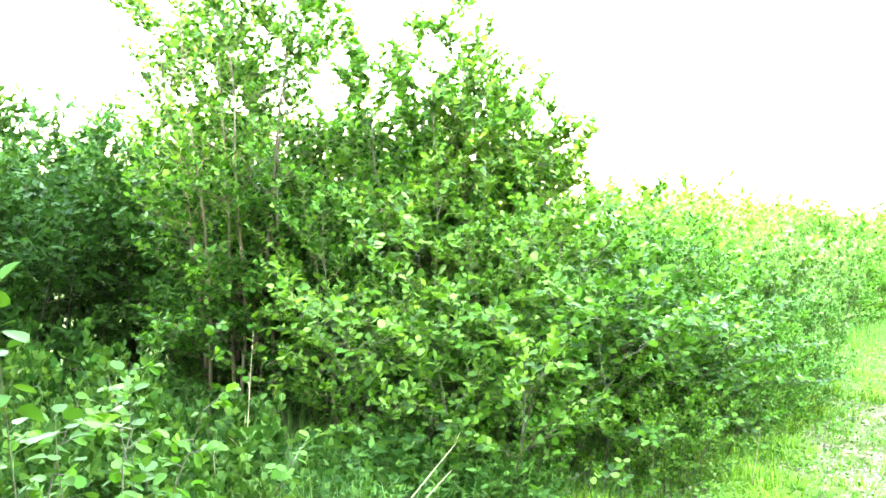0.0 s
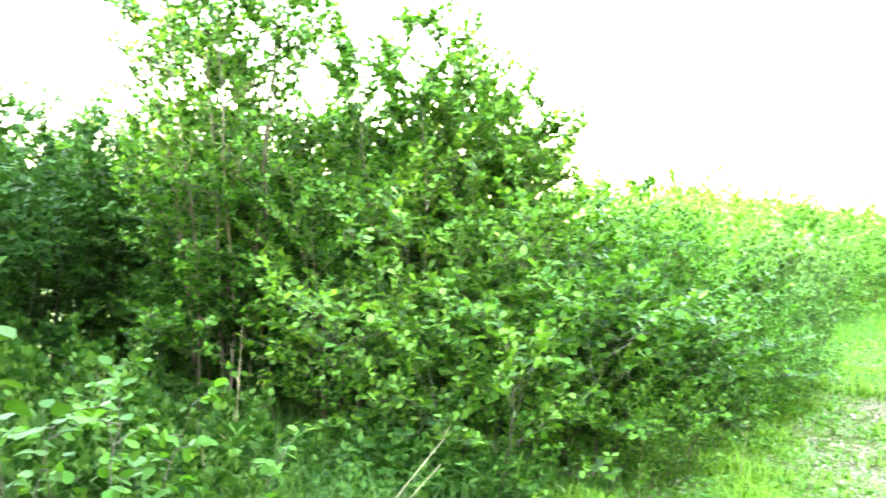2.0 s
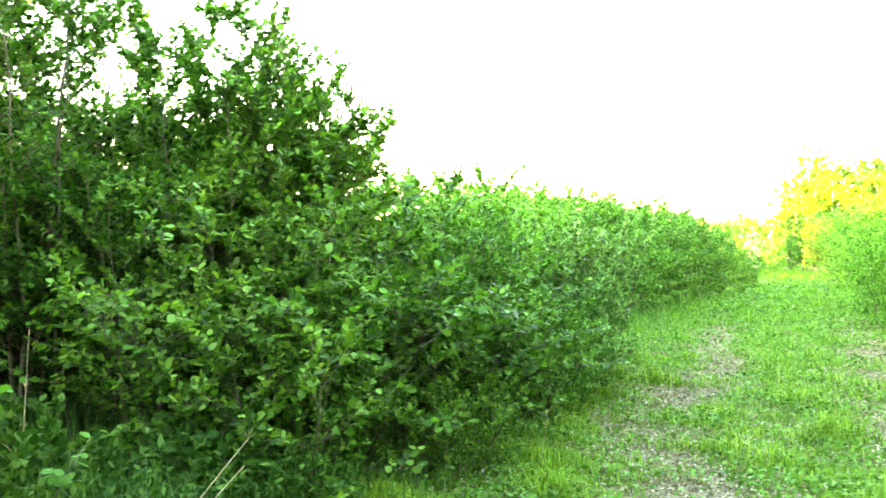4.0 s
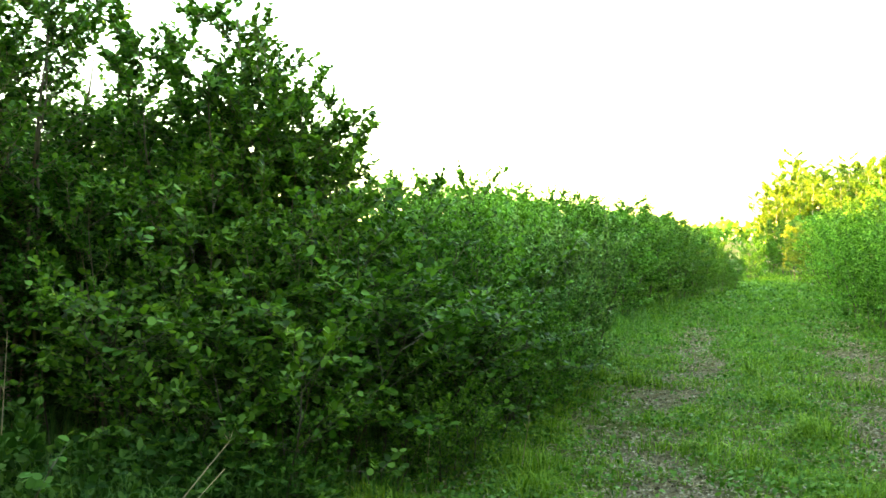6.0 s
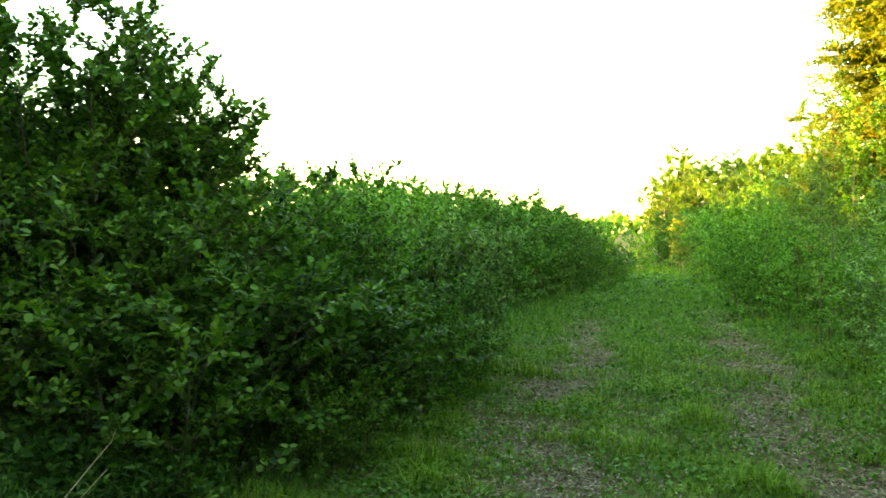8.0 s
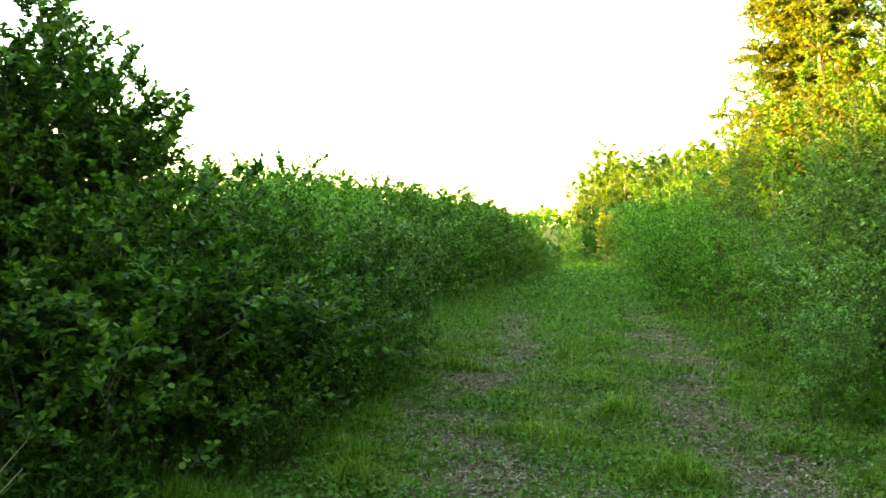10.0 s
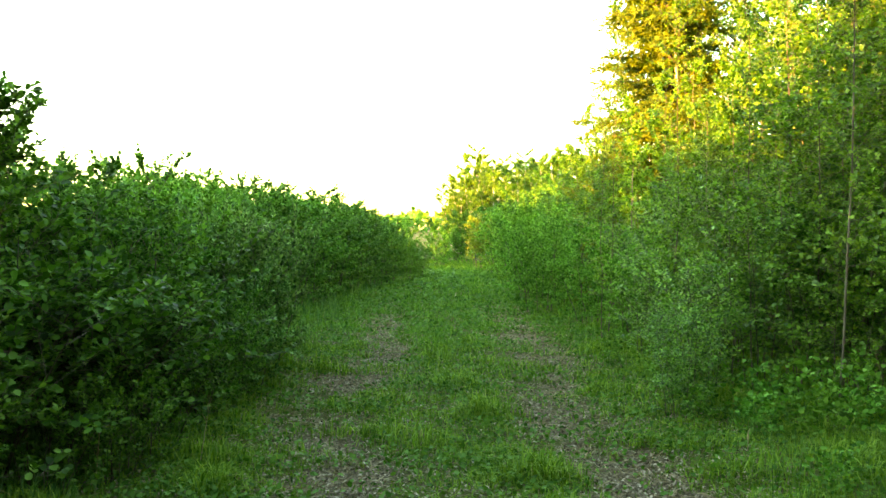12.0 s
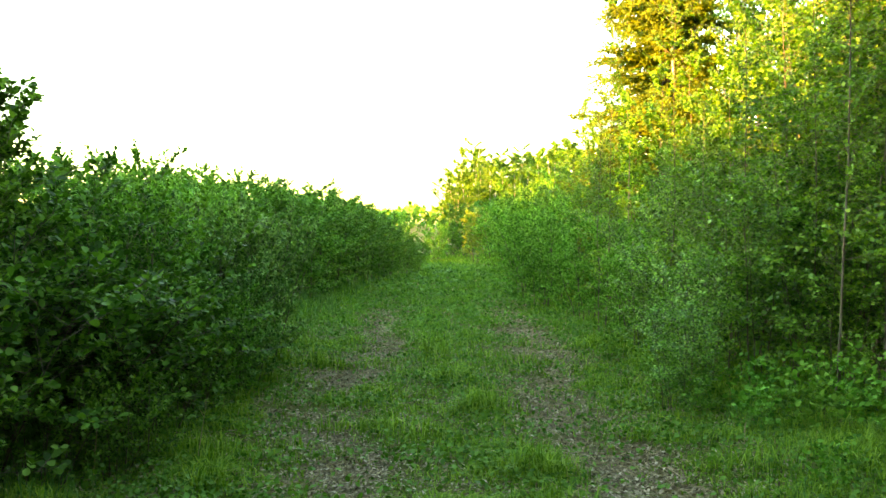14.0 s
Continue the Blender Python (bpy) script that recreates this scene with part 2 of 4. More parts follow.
def plant(seed, height, stems=6, base=0.25, spread=0.9, limbs=14, limb=0.8, crown_from=0.15, lift=35, droop=0.1,
          twigs=6, twig=0.32, leaves=12, leaf=0.055, shape="round", thick=0.018, profile="bush", leaf_spread=0.7, fine=True, low=0.62, inner=0.08, erect=0.0, facing=0.9, stray=0.0, level=0.5):
    """Stems with limbs, twigs and leaves. Gives one (vertices, faces) for each stem and one for the foliage."""
    rng = np.random.default_rng(seed)
    wood, blades = [], []
    for s in range(stems):
        a = 2 * math.pi * (s + rng.uniform(-0.3, 0.3)) / stems
        h = height * (1.0 if s == 0 else rng.uniform(low, 0.97))
        out = np.array([math.cos(a), math.sin(a), 0.0])
        foot = out * base * rng.uniform(0.3, 1.0)
        t = np.linspace(0, 1, 9)
        reach = spread * rng.uniform(0.35, 1.0) * (0.25 if s == 0 else 1.0)
        line = foot + np.outer(reach * t ** 1.25, out)
        line[:, 2] = h * t
        bend = np.cumsum(rng.normal(0, 0.018, (9, 2)), 0) * height * 0.35
        line[:, :2] += bend
        r0 = thick * (h / height) * rng.uniform(0.75, 1.1)
        pieces = [tubes(line[None], (r0 * (1 - 0.86 * t))[None], 6 if fine else 5)]
        # limbs
        n = max(3, int(limbs * h / height))
        ft = crown_from + (0.985 - crown_from) * (np.arange(n) + rng.uniform(0, 1, n)) / n
        start = np.stack([np.interp(ft, t, line[:, i]) for i in range(3)], 1)
        az = a + np.arange(n) * 2.4 + rng.normal(0, 0.5, n)
        rel = (ft - crown_from) / (1 - crown_from)
        if profile == "spire":
            size = 1.12 - 0.68 * rel
        elif profile == "cone":
            size = 1.08 - rel
        elif profile == "tree":
            size = np.clip(np.sin(math.pi * (0.15 + 0.8 * rel)) + 0.1, 0.15, 1)
        else:
            size = 0.55 + 0.55 * np.sin(math.pi * (0.22 + 0.72 * rel))
        ln = limb * size * rng.uniform(0.65, 1.15, n) * np.where(rng.uniform(0, 1, n) < stray, 1.5, 1.0)
        el = np.radians(lift + rng.normal(0, 12, n) + 20 * rel * (profile != "cone"))
        way = np.stack([np.cos(az) * np.cos(el), np.sin(az) * np.cos(el), np.sin(el)], 1)
        u = np.linspace(0, 1, 5)
        limb_line = start[:, None] + way[:, None] * (ln[:, None] * u)[..., None]
        limb_line[..., 2] -= droop * ln[:, None] * u ** 2
        limb_line[:, 1:] += rng.normal(0, 0.02, (n, 4, 3)) * ln[:, None, None]
        limb_line[..., 2] = np.maximum(limb_line[..., 2], 0.04)
        rl = np.maximum(r0 * 0.32 * (1 - 0.7 * rel), 0.0025)
        if fine or thick > 0.03:
            pieces.append(tubes(limb_line[:, ::2], (rl[:, None] * (1 - 0.75 * u))[:, ::2], 3))
        # twigs
        m = n * twigs
        pick = np.repeat(np.arange(n), twigs)
        f = np.tile((np.arange(twigs) + 0.6) / twigs, n) + rng.uniform(-0.4, 0.4, m) / twigs
        f = np.clip(inner + (1 - inner) * f, 0.08, 1.0)
        seg = np.clip((f * 4).astype(int), 0, 3)
        part_ = (f * 4 - seg)[:, None]
        tstart = limb_line[pick, seg] * (1 - part_) + limb_line[pick, seg + 1] * part_
        sway = np.stack([-way[pick, 1], way[pick, 0], np.zeros(m)], 1) * np.where(np.arange(m) % 2, 1, -1)[:, None]
        tway = unit(way[pick] * 0.8 + sway * rng.uniform(0.3, 1.1, m)[:, None] + rng.normal(0, 0.25, (m, 3)) + np.array([0, 0, 0.15 - droop + erect]))
        tl = twig * rng.uniform(0.5, 1.2, m) * (0.6 + 0.4 * np.minimum(1, ln[pick] / limb))
        w = np.linspace(0, 1, 3)
        twig_line = tstart[:, None] + tway[:, None] * (tl[:, None] * w)[..., None]
        twig_line[..., 2] -= 0.18 * tl[:, None] * w ** 2
        twig_line[..., 2] = np.maximum(twig_line[..., 2], 0.03)
        if fine:
            pieces.append(tubes(twig_line[:, ::2], np.tile([0.0028, 0.001], (m, 1)), 3))
        wood.append(join(pieces))
        # leaves
        q = m * leaves
        at = np.repeat(np.arange(m), leaves)
        g = np.tile(np.linspace(0.12, 1.0, leaves) ** (1 - 0.45 * erect), m) + rng.uniform(-0.05, 0.05, q)
        spot = twig_line[at, 0] + (twig_line[at, 2] - twig_line[at, 0]) * g[:, None]
        across = unit(np.cross(tway[at], rng.normal(0, 0.35, (q, 3)) + np.array([0, 0, 1.0])))
        across *= np.where(np.arange(q) % 2, 1, -1)[:, None]
        axis = unit(tway[at] * (0.55 + 0.5 * erect) + across * leaf_spread + rng.normal(0, 0.32, (q, 3)) + np.array([0, 0, -0.12 + 0.3 * erect]))
        nrm = unit(np.array([0, 0, level]) + rng.normal(0, 0.5, (q, 3)) + unit(way * np.array([1, 1, 0.15]))[np.repeat(pick, leaves)] * facing)
        size_ = leaf * rng.uniform(0.55, 1.15, q)
        blades.append((spot, axis, nrm, size_))
    spot, axis, nrm, size_ = (np.concatenate([b[i] for b in blades]) for i in range(4))
    v, f = leaf_blades(spot, axis, nrm, size_, shape, rng)
    return wood, (v, f)


def part(name, me, parent, label=""):
    ob = new(name, me)
    ob.parent = parent
    if label:
        ob["label"] = label
    return ob


def make_plant(name, label, category, group, at, seed, height, wood_mat, leaf_mat, stem_name="stem", leaf_name="foliage", **kw):
    """A whole plant as a thing: an Empty at its foot with its stems and its foliage."""
    ob = new(name)
    ob.empty_display_size = 0.1
    wood, (v, f) = plant(seed, height, **kw)
    for w, faces in wood:
        part(stem_name, mesh_of(stem_name, w, faces, wood_mat, True), ob)
    part(leaf_name, mesh_of(leaf_name, v, f, leaf_mat), ob)
    ob.matrix_basis = pose(*at)
    return tagged(ob, label, category, group)


def again(ob, x, y, turn, size=1.0, high=None, label=""):
    s = high if high else size
    c = copy_thing(ob, pose(x, y, 0, 0, 0, turn) @ Matrix.Diagonal((size, size, s, 1)))
    if label:
        c["label"] = label
    return c


# ---- ground ----


def smooth01(a, b, x):
    t = np.clip((x - a) / (b - a), 0, 1)
    return t * t * (3 - 2 * t)


def path_mid(y):
    """Middle of the old track, which bends gently to the right far off."""
    return 0.02 + 0.012 * np.maximum(y - 12, 0)


WAVES = np.random.default_rng(5).normal(0, 1, (14, 2))
PHASES = np.random.default_rng(6).uniform(0, 6.283, 14)


def mottle(x, y, size):
    """Irregular patches, 0 to 1, about size metres across."""
    k = 2.6 / size
    total = sum(np.sin(k * (a * x + b * y) + p) for (a, b), p in zip(WAVES, PHASES))
    return np.clip(0.5 + total / 9.0, 0, 1)


def tuft(x, y):
    return 0.55 * mottle(x, y, 0.5) + 0.45 * mottle(x + 9, y, 1.7)


def track_share(x, y):
    """How much of the bare, littered wheel track lies at a place."""
    off = x - path_mid(y)
    wob = 0.15 * np.sin(y * 0.9) + 0.10 * np.sin(y * 2.3 + 1.0)
    left = np.exp(-(((off + 0.98 - 0.32 * (1 - smooth01(5, 8.5, y)) + wob) / 0.40) ** 2))
    right = np.exp(-(((off - 1.06 - 0.14 * (1 - smooth01(5, 8, y)) + 0.6 * wob) / 0.44) ** 2))
    patchy = -0.13 + 0.75 * mottle(x + 3, y, 0.9) + 0.75 * mottle(x, y + 5, 0.25) + 0.75 * mottle(x + 7, y + 2, 0.10)
    return np.clip(np.maximum(left, right) * patchy, 0, 1) * (1 - 0.8 * smooth01(13, 21, y))


def ground_z(x, y):
    return -0.05 * track_share(x, y) + 0.02 * np.sin(x * 1.7 + y * 0.6) * np.sin(y * 1.1)


def axis_steps(fine, step, far, ratio):
    a = list(np.arange(0, fine, step))
    d = step
    while a[-1] < far:
        d *= ratio
        a.append(a[-1] + d)
    a = np.array(a)
    return np.concatenate([-a[:0:-1], a])


gx, gy = axis_steps(4, 0.14, 3000, 1.3), axis_steps(15, 0.22, 3000, 1.25)
GX, GY = np.meshgrid(gx, gy)
near_ = 1 - smooth01(25, 60, np.hypot(GX, GY))
GZ = ground_z(GX, GY) * near_
gi = np.arange(GX.size).reshape(GX.shape)
ground_mesh = mesh_of("ground", np.stack([GX, GY, GZ], -1).reshape(-1, 3),
                      [np.stack([gi[:-1, :-1], gi[:-1, 1:], gi[1:, 1:], gi[1:, :-1]], -1).reshape(-1, 4)], SOIL, True)
green = ground_mesh.attributes.new("green", "FLOAT", "POINT")
green.data.foreach_set("value", (1 - 1.0 * track_share(GX, GY)).ravel().astype(np.float32))
ground = tagged(new("ground", ground_mesh), "mossy brown soil of an overgrown forest track", "ground", kind="structure")


def grass(name, label, seed, count, place, height, width, mat, lean=0.5, simple=False):
    """A sward of curved blades: place(rng, count) gives x, y; height(x, y) the mean length."""
    rng = np.random.default_rng(seed)
    x, y = place(rng, count)
    n = len(x)
    h = height(x, y) * rng.uniform(0.45, 1.3, n)
    dist = np.hypot(x, y)
    w = width * np.maximum(1, dist / 9) * rng.uniform(0.6, 1.2, n)
    a = rng.uniform(0, 2 * math.pi, n)
    way = np.stack([np.cos(a), np.sin(a), 0 * a], 1)
    b = a + math.pi / 2 + rng.normal(0, 0.5, n)
    side = np.stack([np.cos(b), np.sin(b), 0 * b], 1) * w[:, None]
    foot = np.stack([x, y, ground_z(x, y) - 0.01], 1)
    k = rng.uniform(0.1, 1, n) * lean
    mid = foot + way * (0.22 * k * h)[:, None] + np.array([0, 0, 1]) * (0.55 * h)[:, None]
    tip = foot + way * (0.95 * k * h)[:, None] + np.array([0, 0, 1]) * (h * (1 - 0.35 * k))[:, None]
    if simple:
        v, i = np.stack([foot - side, foot + side, tip], 1).reshape(-1, 3), (np.arange(n) * 3)[:, None]
        return tagged(new(name, mesh_of(name, v, [i + np.array([[0, 1, 2]])], mat)), label, "grass", kind="stuff")
    verts = np.stack([foot - side, foot + side, mid + side * 0.8, mid - side * 0.8, tip], 1).reshape(-1, 3)
    i = (np.arange(n) * 5)[:, None]
    ob = new(name, mesh_of(name, verts, [i + np.array([[0, 1, 2, 3]]), i + np.array([[3, 2, 4]])], mat))
    return tagged(ob, label, "grass", kind="stuff")


def path_places(y0, y1, x0, x1, keep):
    def place(rng, n):
        y = y0 * (y1 / y0) ** rng.uniform(0, 1, n)
        x = rng.uniform(x0, x1, n) + path_mid(y)
        ok = rng.uniform(0, 1, n) < keep(x, y)
        return x[ok], y[ok]
    return place


def lawn(x, y):
    return (1 - 0.94 * track_share(x, y)) * (0.10 + 0.90 * mottle(x, y, 0.55) ** 1.5)


def sward(x, y):
    return (0.05 + 0.20 * mottle(x + 4, y, 0.5) ** 2) * (1 - 0.5 * track_share(x, y)) + 0.03 * smooth01(1.6, 2.6, np.abs(x - path_mid(y)))


def tussocks(y0, y1, x0, x1, keep, blades, spread):
    """Blades gathered in tufts of uneven size."""
    alone = path_places(y0, y1, x0, x1, keep)

    def place(rng, n):
        cx, cy = alone(rng, n // blades)
        many = np.maximum(1, (blades * rng.lognormal(0, 0.6, len(cx))).astype(int))
        at = np.repeat(np.arange(len(cx)), many)
        r = rng.normal(0, spread, (len(at), 2)) * (many[at, None] / blades) ** 0.5
        return cx[at] + r[:, 0], cy[at] + r[:, 1]
    return place


grass("grass", "short tufted green grass on the crown and sides of the track", 11, 190000, tussocks(4.3, 13, -3.0, 4.4, lawn, 9, 0.055), sward, 0.0050, GRASS, 1.7)
grass("near_grass", "short green grass underfoot", 18, 60000, lambda rng, n: (rng.uniform(-4.5, 5.0, n), rng.uniform(-5.5, 4.4, n)),
      lambda x, y: sward(x, y) * (1 - 0.8 * track_share(x, y)), 0.006, GRASS, 1.3, True)
grass("far_grass", "soft green grass further along the track", 16, 150000, tussocks(12.5, 48, -3.0, 3.2, lawn, 8, 0.09), sward, 0.0052, GRASS, 1.3, True)


def scatter(name, label, category, seed, count, place, size, shape, mat, rise, flat_):
    """Small leaves strewn over the ground."""
    rng = np.random.default_rng(seed)
    x, y = place(rng, count)
    n = len(x)
    pos = np.stack([x, y, ground_z(x, y) + rng.uniform(*rise, n)], 1)
    axis = np.stack([*rng.normal(0, 1, (2, n)), rng.normal(0, flat_, n)], 1)
    nrm = np.array([0, 0, 1.0]) + rng.normal(0, flat_, (n, 3))
    v, f = leaf_blades(pos, axis, nrm, rng.uniform(*size, n) * np.maximum(1, np.hypot(x, y) / 12), shape, rng)
    return tagged(new(name, mesh_of(name, v, f, mat)), label, category, kind="stuff")


scatter("leaf_litter", "dry brown leaves and straw lying in the wheel ruts", "litter", 12, 260000,
        path_places(4.3, 26, -2.2, 2.2, lambda x, y: np.clip(track_share(x, y) * 1.15 - 0.1, 0.32 - 0.29 * smooth01(10, 16, y), 1) * (0.2 + 0.8 * mottle(x, y, 0.25))),
        (0.012, 0.042), "lance", LITTER, (0.004, 0.03), 0.4)
scatter("straw", "pale dry straw trodden into the wheel ruts", "straw", 17, 90000,
        path_places(4.3, 28, -2.4, 2.4, lambda x, y: np.clip(track_share(x, y), 0.10, 1) * (0.1 + 0.9 * mottle(x, y + 7, 0.35))),
        (0.04, 0.13), "straw", STRAW, (0.004, 0.03), 0.22)
scatter("clover_herbs", "small round-leaved herbs among the grass", "herbs", 13, 190000,
        path_places(4.3, 35, -3.2, 4.4, lambda x, y: (1 - 0.8 * track_share(x, y)) * (0.15 + 0.85 * mottle(x + 2, y, 0.5) ** 2)),
        (0.014, 0.050), "oval", LEAF_HERBAGE, (0.01, 0.09), 0.6)
grass("tall_grass", "long blue-green grass at the foot of the hedges", 14, 26000,
      path_places(4.6, 30, -3.6, 4.6, lambda x, y: smooth01(1.55, 2.1, np.abs(x - path_mid(y) + 0.1)) * (0.2 + 0.8 * tuft(x * 0.8, y * 0.7)) * np.where(x > 0, 0.4, 1)),
      lambda x, y: (0.26 + 0.22 * tuft(x, y)) * np.where(x > 0, 0.7, 1), 0.0030, GRASS_LONG, 0.7)
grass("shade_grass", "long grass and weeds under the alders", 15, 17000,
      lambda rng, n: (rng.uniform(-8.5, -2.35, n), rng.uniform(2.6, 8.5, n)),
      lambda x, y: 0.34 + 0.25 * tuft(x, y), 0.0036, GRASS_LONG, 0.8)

# ---- plants beside the track: hedge on the west side ----
HERO = dict(inner=0.22, erect=0.35, facing=0.3, level=1.15, stray=0.05, limb=0.60, crown_from=0.16, twigs=10, twig=0.26, leaves=10, leaf=0.055, shape="alder", thick=0.019)
alder_tall = make_plant("alder_bush", "tall multi-stemmed green alder bush with rounded leaves", "bush", "roadside alders",
                        (-5.5, 6.1, 0), 21, 4.1, BARK_ALDER, LEAF_ALDER, stems=14, base=0.4, spread=0.70, low=0.80, limbs=21, **HERO)
alder_peak = make_plant("alder_bush", "pointed green alder bush with a slender leader", "bush", "roadside alders",
                        (-4.1, 6.85, 0), 22, 3.7, BARK_ALDER, LEAF_ALDER, stems=12, base=0.3, spread=0.55, low=0.66, limbs=21, profile="spire", **HERO)
alder_round = make_plant("alder_bush", "broad green alder bush with rounded leaves", "bush", "roadside alders",
                         (-3.6, 7.15, 0), 27, 2.5, BARK_ALDER, LEAF_ALDER, stems=8, base=0.35, spread=0.48, limbs=13, limb=0.56, crown_from=0.16, low=0.7, inner=0.3, erect=0.4, facing=0.3, level=1.15,
                         stray=0.06, twigs=8, twig=0.23, leaves=9, leaf=0.060, shape="alder", thick=0.015)
alder_lean = make_plant("alder_bush", "alder bush with boughs reaching out over the grass", "bush", "roadside alders",
                        (-2.75, 5.95, 0), 51, 1.5, BARK_GREY, LEAF_ALDER, stems=8, base=0.2, spread=0.85, limbs=13, limb=0.62, crown_from=0.34, low=0.6, inner=0.3, erect=0.3, facing=0.3, level=1.2,
                        lift=18, stray=0.1, twigs=8, twig=0.24, leaves=9, leaf=0.058, shape="alder", thick=0.015)
alder_low = make_plant("alder_shrub", "low round-leaved alder shrub in the shade", "bush", "low shrubs",
                       (-2.7, 5.05, 0), 23, 0.95, BARK_GREY, LEAF_ALDER, stems=7, base=0.25, spread=0.5, limbs=8, limb=0.42,
                       crown_from=0.1, inner=0.3, erect=0.4, facing=0.3, level=1.1, stray=0.15, twigs=5, twig=0.18, leaves=8, leaf=0.056, shape="alder", thick=0.010)
birch_bush = make_plant("birch_bush", "fresh green bushy young birch in the hedge", "bush", "birch hedge",
                        (-2.75, 8.6, 0), 26, 1.95, BARK_GREY, LEAF_WILLOW, stems=9, base=0.35, spread=0.5, limbs=15, limb=0.5, crown_from=0.04, low=0.7, inner=0.2, erect=0.4, facing=0.6, level=0.8,
                        stray=0.06, twigs=8, twig=0.22, leaves=10, leaf=0.050, shape="birch", thick=0.013)
willow = make_plant("willow_bush", "grey-green willow bush with small narrow leaves", "bush", "willow hedge",
                    (-2.25, 9.9, 0), 24, 1.5, BARK_GREY, LEAF_SILVER, stems=14, base=0.4, spread=0.6, limbs=14, limb=0.42,
                    crown_from=0.02, inner=0.2, erect=0.5, facing=0.6, stray=0.08, lift=42, twigs=8, twig=0.20, leaves=11, leaf=0.044, shape="oval", thick=0.010)
sallow = make_plant("sallow_bush", "rounded dark green sallow bush, dark at its foot", "bush", "sallow hedge",
                    (-2.9, 18.9, 0), 28, 2.2, BARK_GREY, LEAF_SALLOW, stems=9, base=0.35, spread=0.75, limbs=15, limb=0.55,
                    crown_from=0.06, inner=0.3, erect=0.2, facing=0.6, level=0.8, stray=0.03, lift=22, low=0.88, twigs=14, twig=0.16, leaves=7, leaf=0.058, shape="alder", thick=0.014, fine=False)
willow_far = make_plant("willow_bush", "rounded green willow bush in the hedge", "bush", "willow hedge",
                        (-3.9, 13.2, 0), 29, 2.0, BARK_GREY, LEAF_WILLOW, stems=9, base=0.45, spread=0.8, limbs=13, limb=0.55,
                        crown_from=0.02, inner=0.15, erect=0.3, stray=0.05, low=0.75, twigs=8, twig=0.25, leaves=13, leaf=0.057, shape="birch", thick=0.012, fine=False)
rowan = make_plant("rowan_bush", "rowan thicket with deep shade put into its dark leaves, also filling hedge gaps", "bush", "thicket behind the alders",
                   (-8.8, 7.5, 0), 25, 3.0, BARK_GREY, LEAF_SHADE, stems=10, base=0.6, spread=0.9, limbs=17, limb=0.75,
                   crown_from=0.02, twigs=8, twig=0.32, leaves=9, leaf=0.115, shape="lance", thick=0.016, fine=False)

for x, y, turn, size in ((-3.45, 5.15, 160, 0.75), (-2.6, 5.25, 250, 0.62), (-2.3, 6.4, 80, 0.55), (-2.3, 5.75, 140, 0.68), (-1.98, 6.55, 310, 0.55), (-2.0, 6.1, 30, 0.45), (-2.05, 7.3, 20, 0.6), (-2.0, 8.0, 100, 0.6)):
    again(alder_low, x, y, turn, size)
for x, y, turn, size, high in ((-4.85, 7.0, 200, 1.0, 1.0), (-3.7, 7.6, 290, 0.95, 0.95), (-3.0, 6.1, 75, 0.74, 0.74),
                               (-3.7, 6.3, 30, 0.85, 0.9), (-2.6, 7.6, 140, 0.74, 0.72), (-4.4, 6.05, 110, 0.8, 0.86)):
    again(alder_round, x, y, turn, size, high)
for x, y, turn, size in ((-2.5, 6.85, 120, 0.95), (-2.4, 7.7, 230, 0.82), (-3.6, 5.7, 300, 1.0)):
    again(alder_lean, x, y, turn, size)
make_plant("alder_bush", "slender alder bush with a bough held out above the hedge", "bush", "roadside alders",
           (-3.41, 6.85, 0, 0, 0, 200), 57, 3.03, BARK_ALDER, LEAF_ALDER, stems=6, base=0.15, spread=0.36, limbs=12, limb=0.44, crown_from=0.56, low=0.75, inner=0.25, erect=0.3, facing=0.3, level=1.1,
           lift=28, stray=0.15, twigs=8, twig=0.22, leaves=8, leaf=0.058, shape="alder", thick=0.014)
again(alder_peak, -3.7, 6.95, 120, 0.72, 0.86, "alder bush stepping down beside the taller ones")
again(alder_tall, -5.4, 7.7, 130, 0.86, 0.72, label="leafy alder bush filling the gap in the hedge")
# small rowans in the last row are added to darken gaps inside the alders
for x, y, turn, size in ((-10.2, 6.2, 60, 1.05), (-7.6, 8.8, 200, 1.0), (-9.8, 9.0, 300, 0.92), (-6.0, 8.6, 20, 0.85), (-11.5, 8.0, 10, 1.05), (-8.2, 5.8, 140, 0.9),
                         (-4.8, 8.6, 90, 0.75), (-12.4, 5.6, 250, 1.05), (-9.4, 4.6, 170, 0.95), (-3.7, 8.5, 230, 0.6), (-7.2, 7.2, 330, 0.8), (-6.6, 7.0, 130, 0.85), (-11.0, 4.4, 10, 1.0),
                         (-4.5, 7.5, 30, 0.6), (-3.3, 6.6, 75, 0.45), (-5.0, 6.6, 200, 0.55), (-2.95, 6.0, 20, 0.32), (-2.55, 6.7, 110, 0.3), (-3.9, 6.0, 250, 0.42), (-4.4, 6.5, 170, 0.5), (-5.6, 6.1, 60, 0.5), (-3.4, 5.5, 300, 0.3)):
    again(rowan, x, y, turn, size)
for x, y, turn, size, high in ((-2.3, 8.0, 70, 0.72, 0.72), (-3.35, 9.0, 150, 1.05, 1.0), (-2.6, 9.3, 250, 0.85, 0.86), (-3.5, 10.3, 20, 1.0, 0.95), (-2.95, 11.0, 310, 0.85, 0.85), (-1.95, 8.7, 190, 0.5, 0.48)):
    again(birch_bush, x, y, turn, size, high)
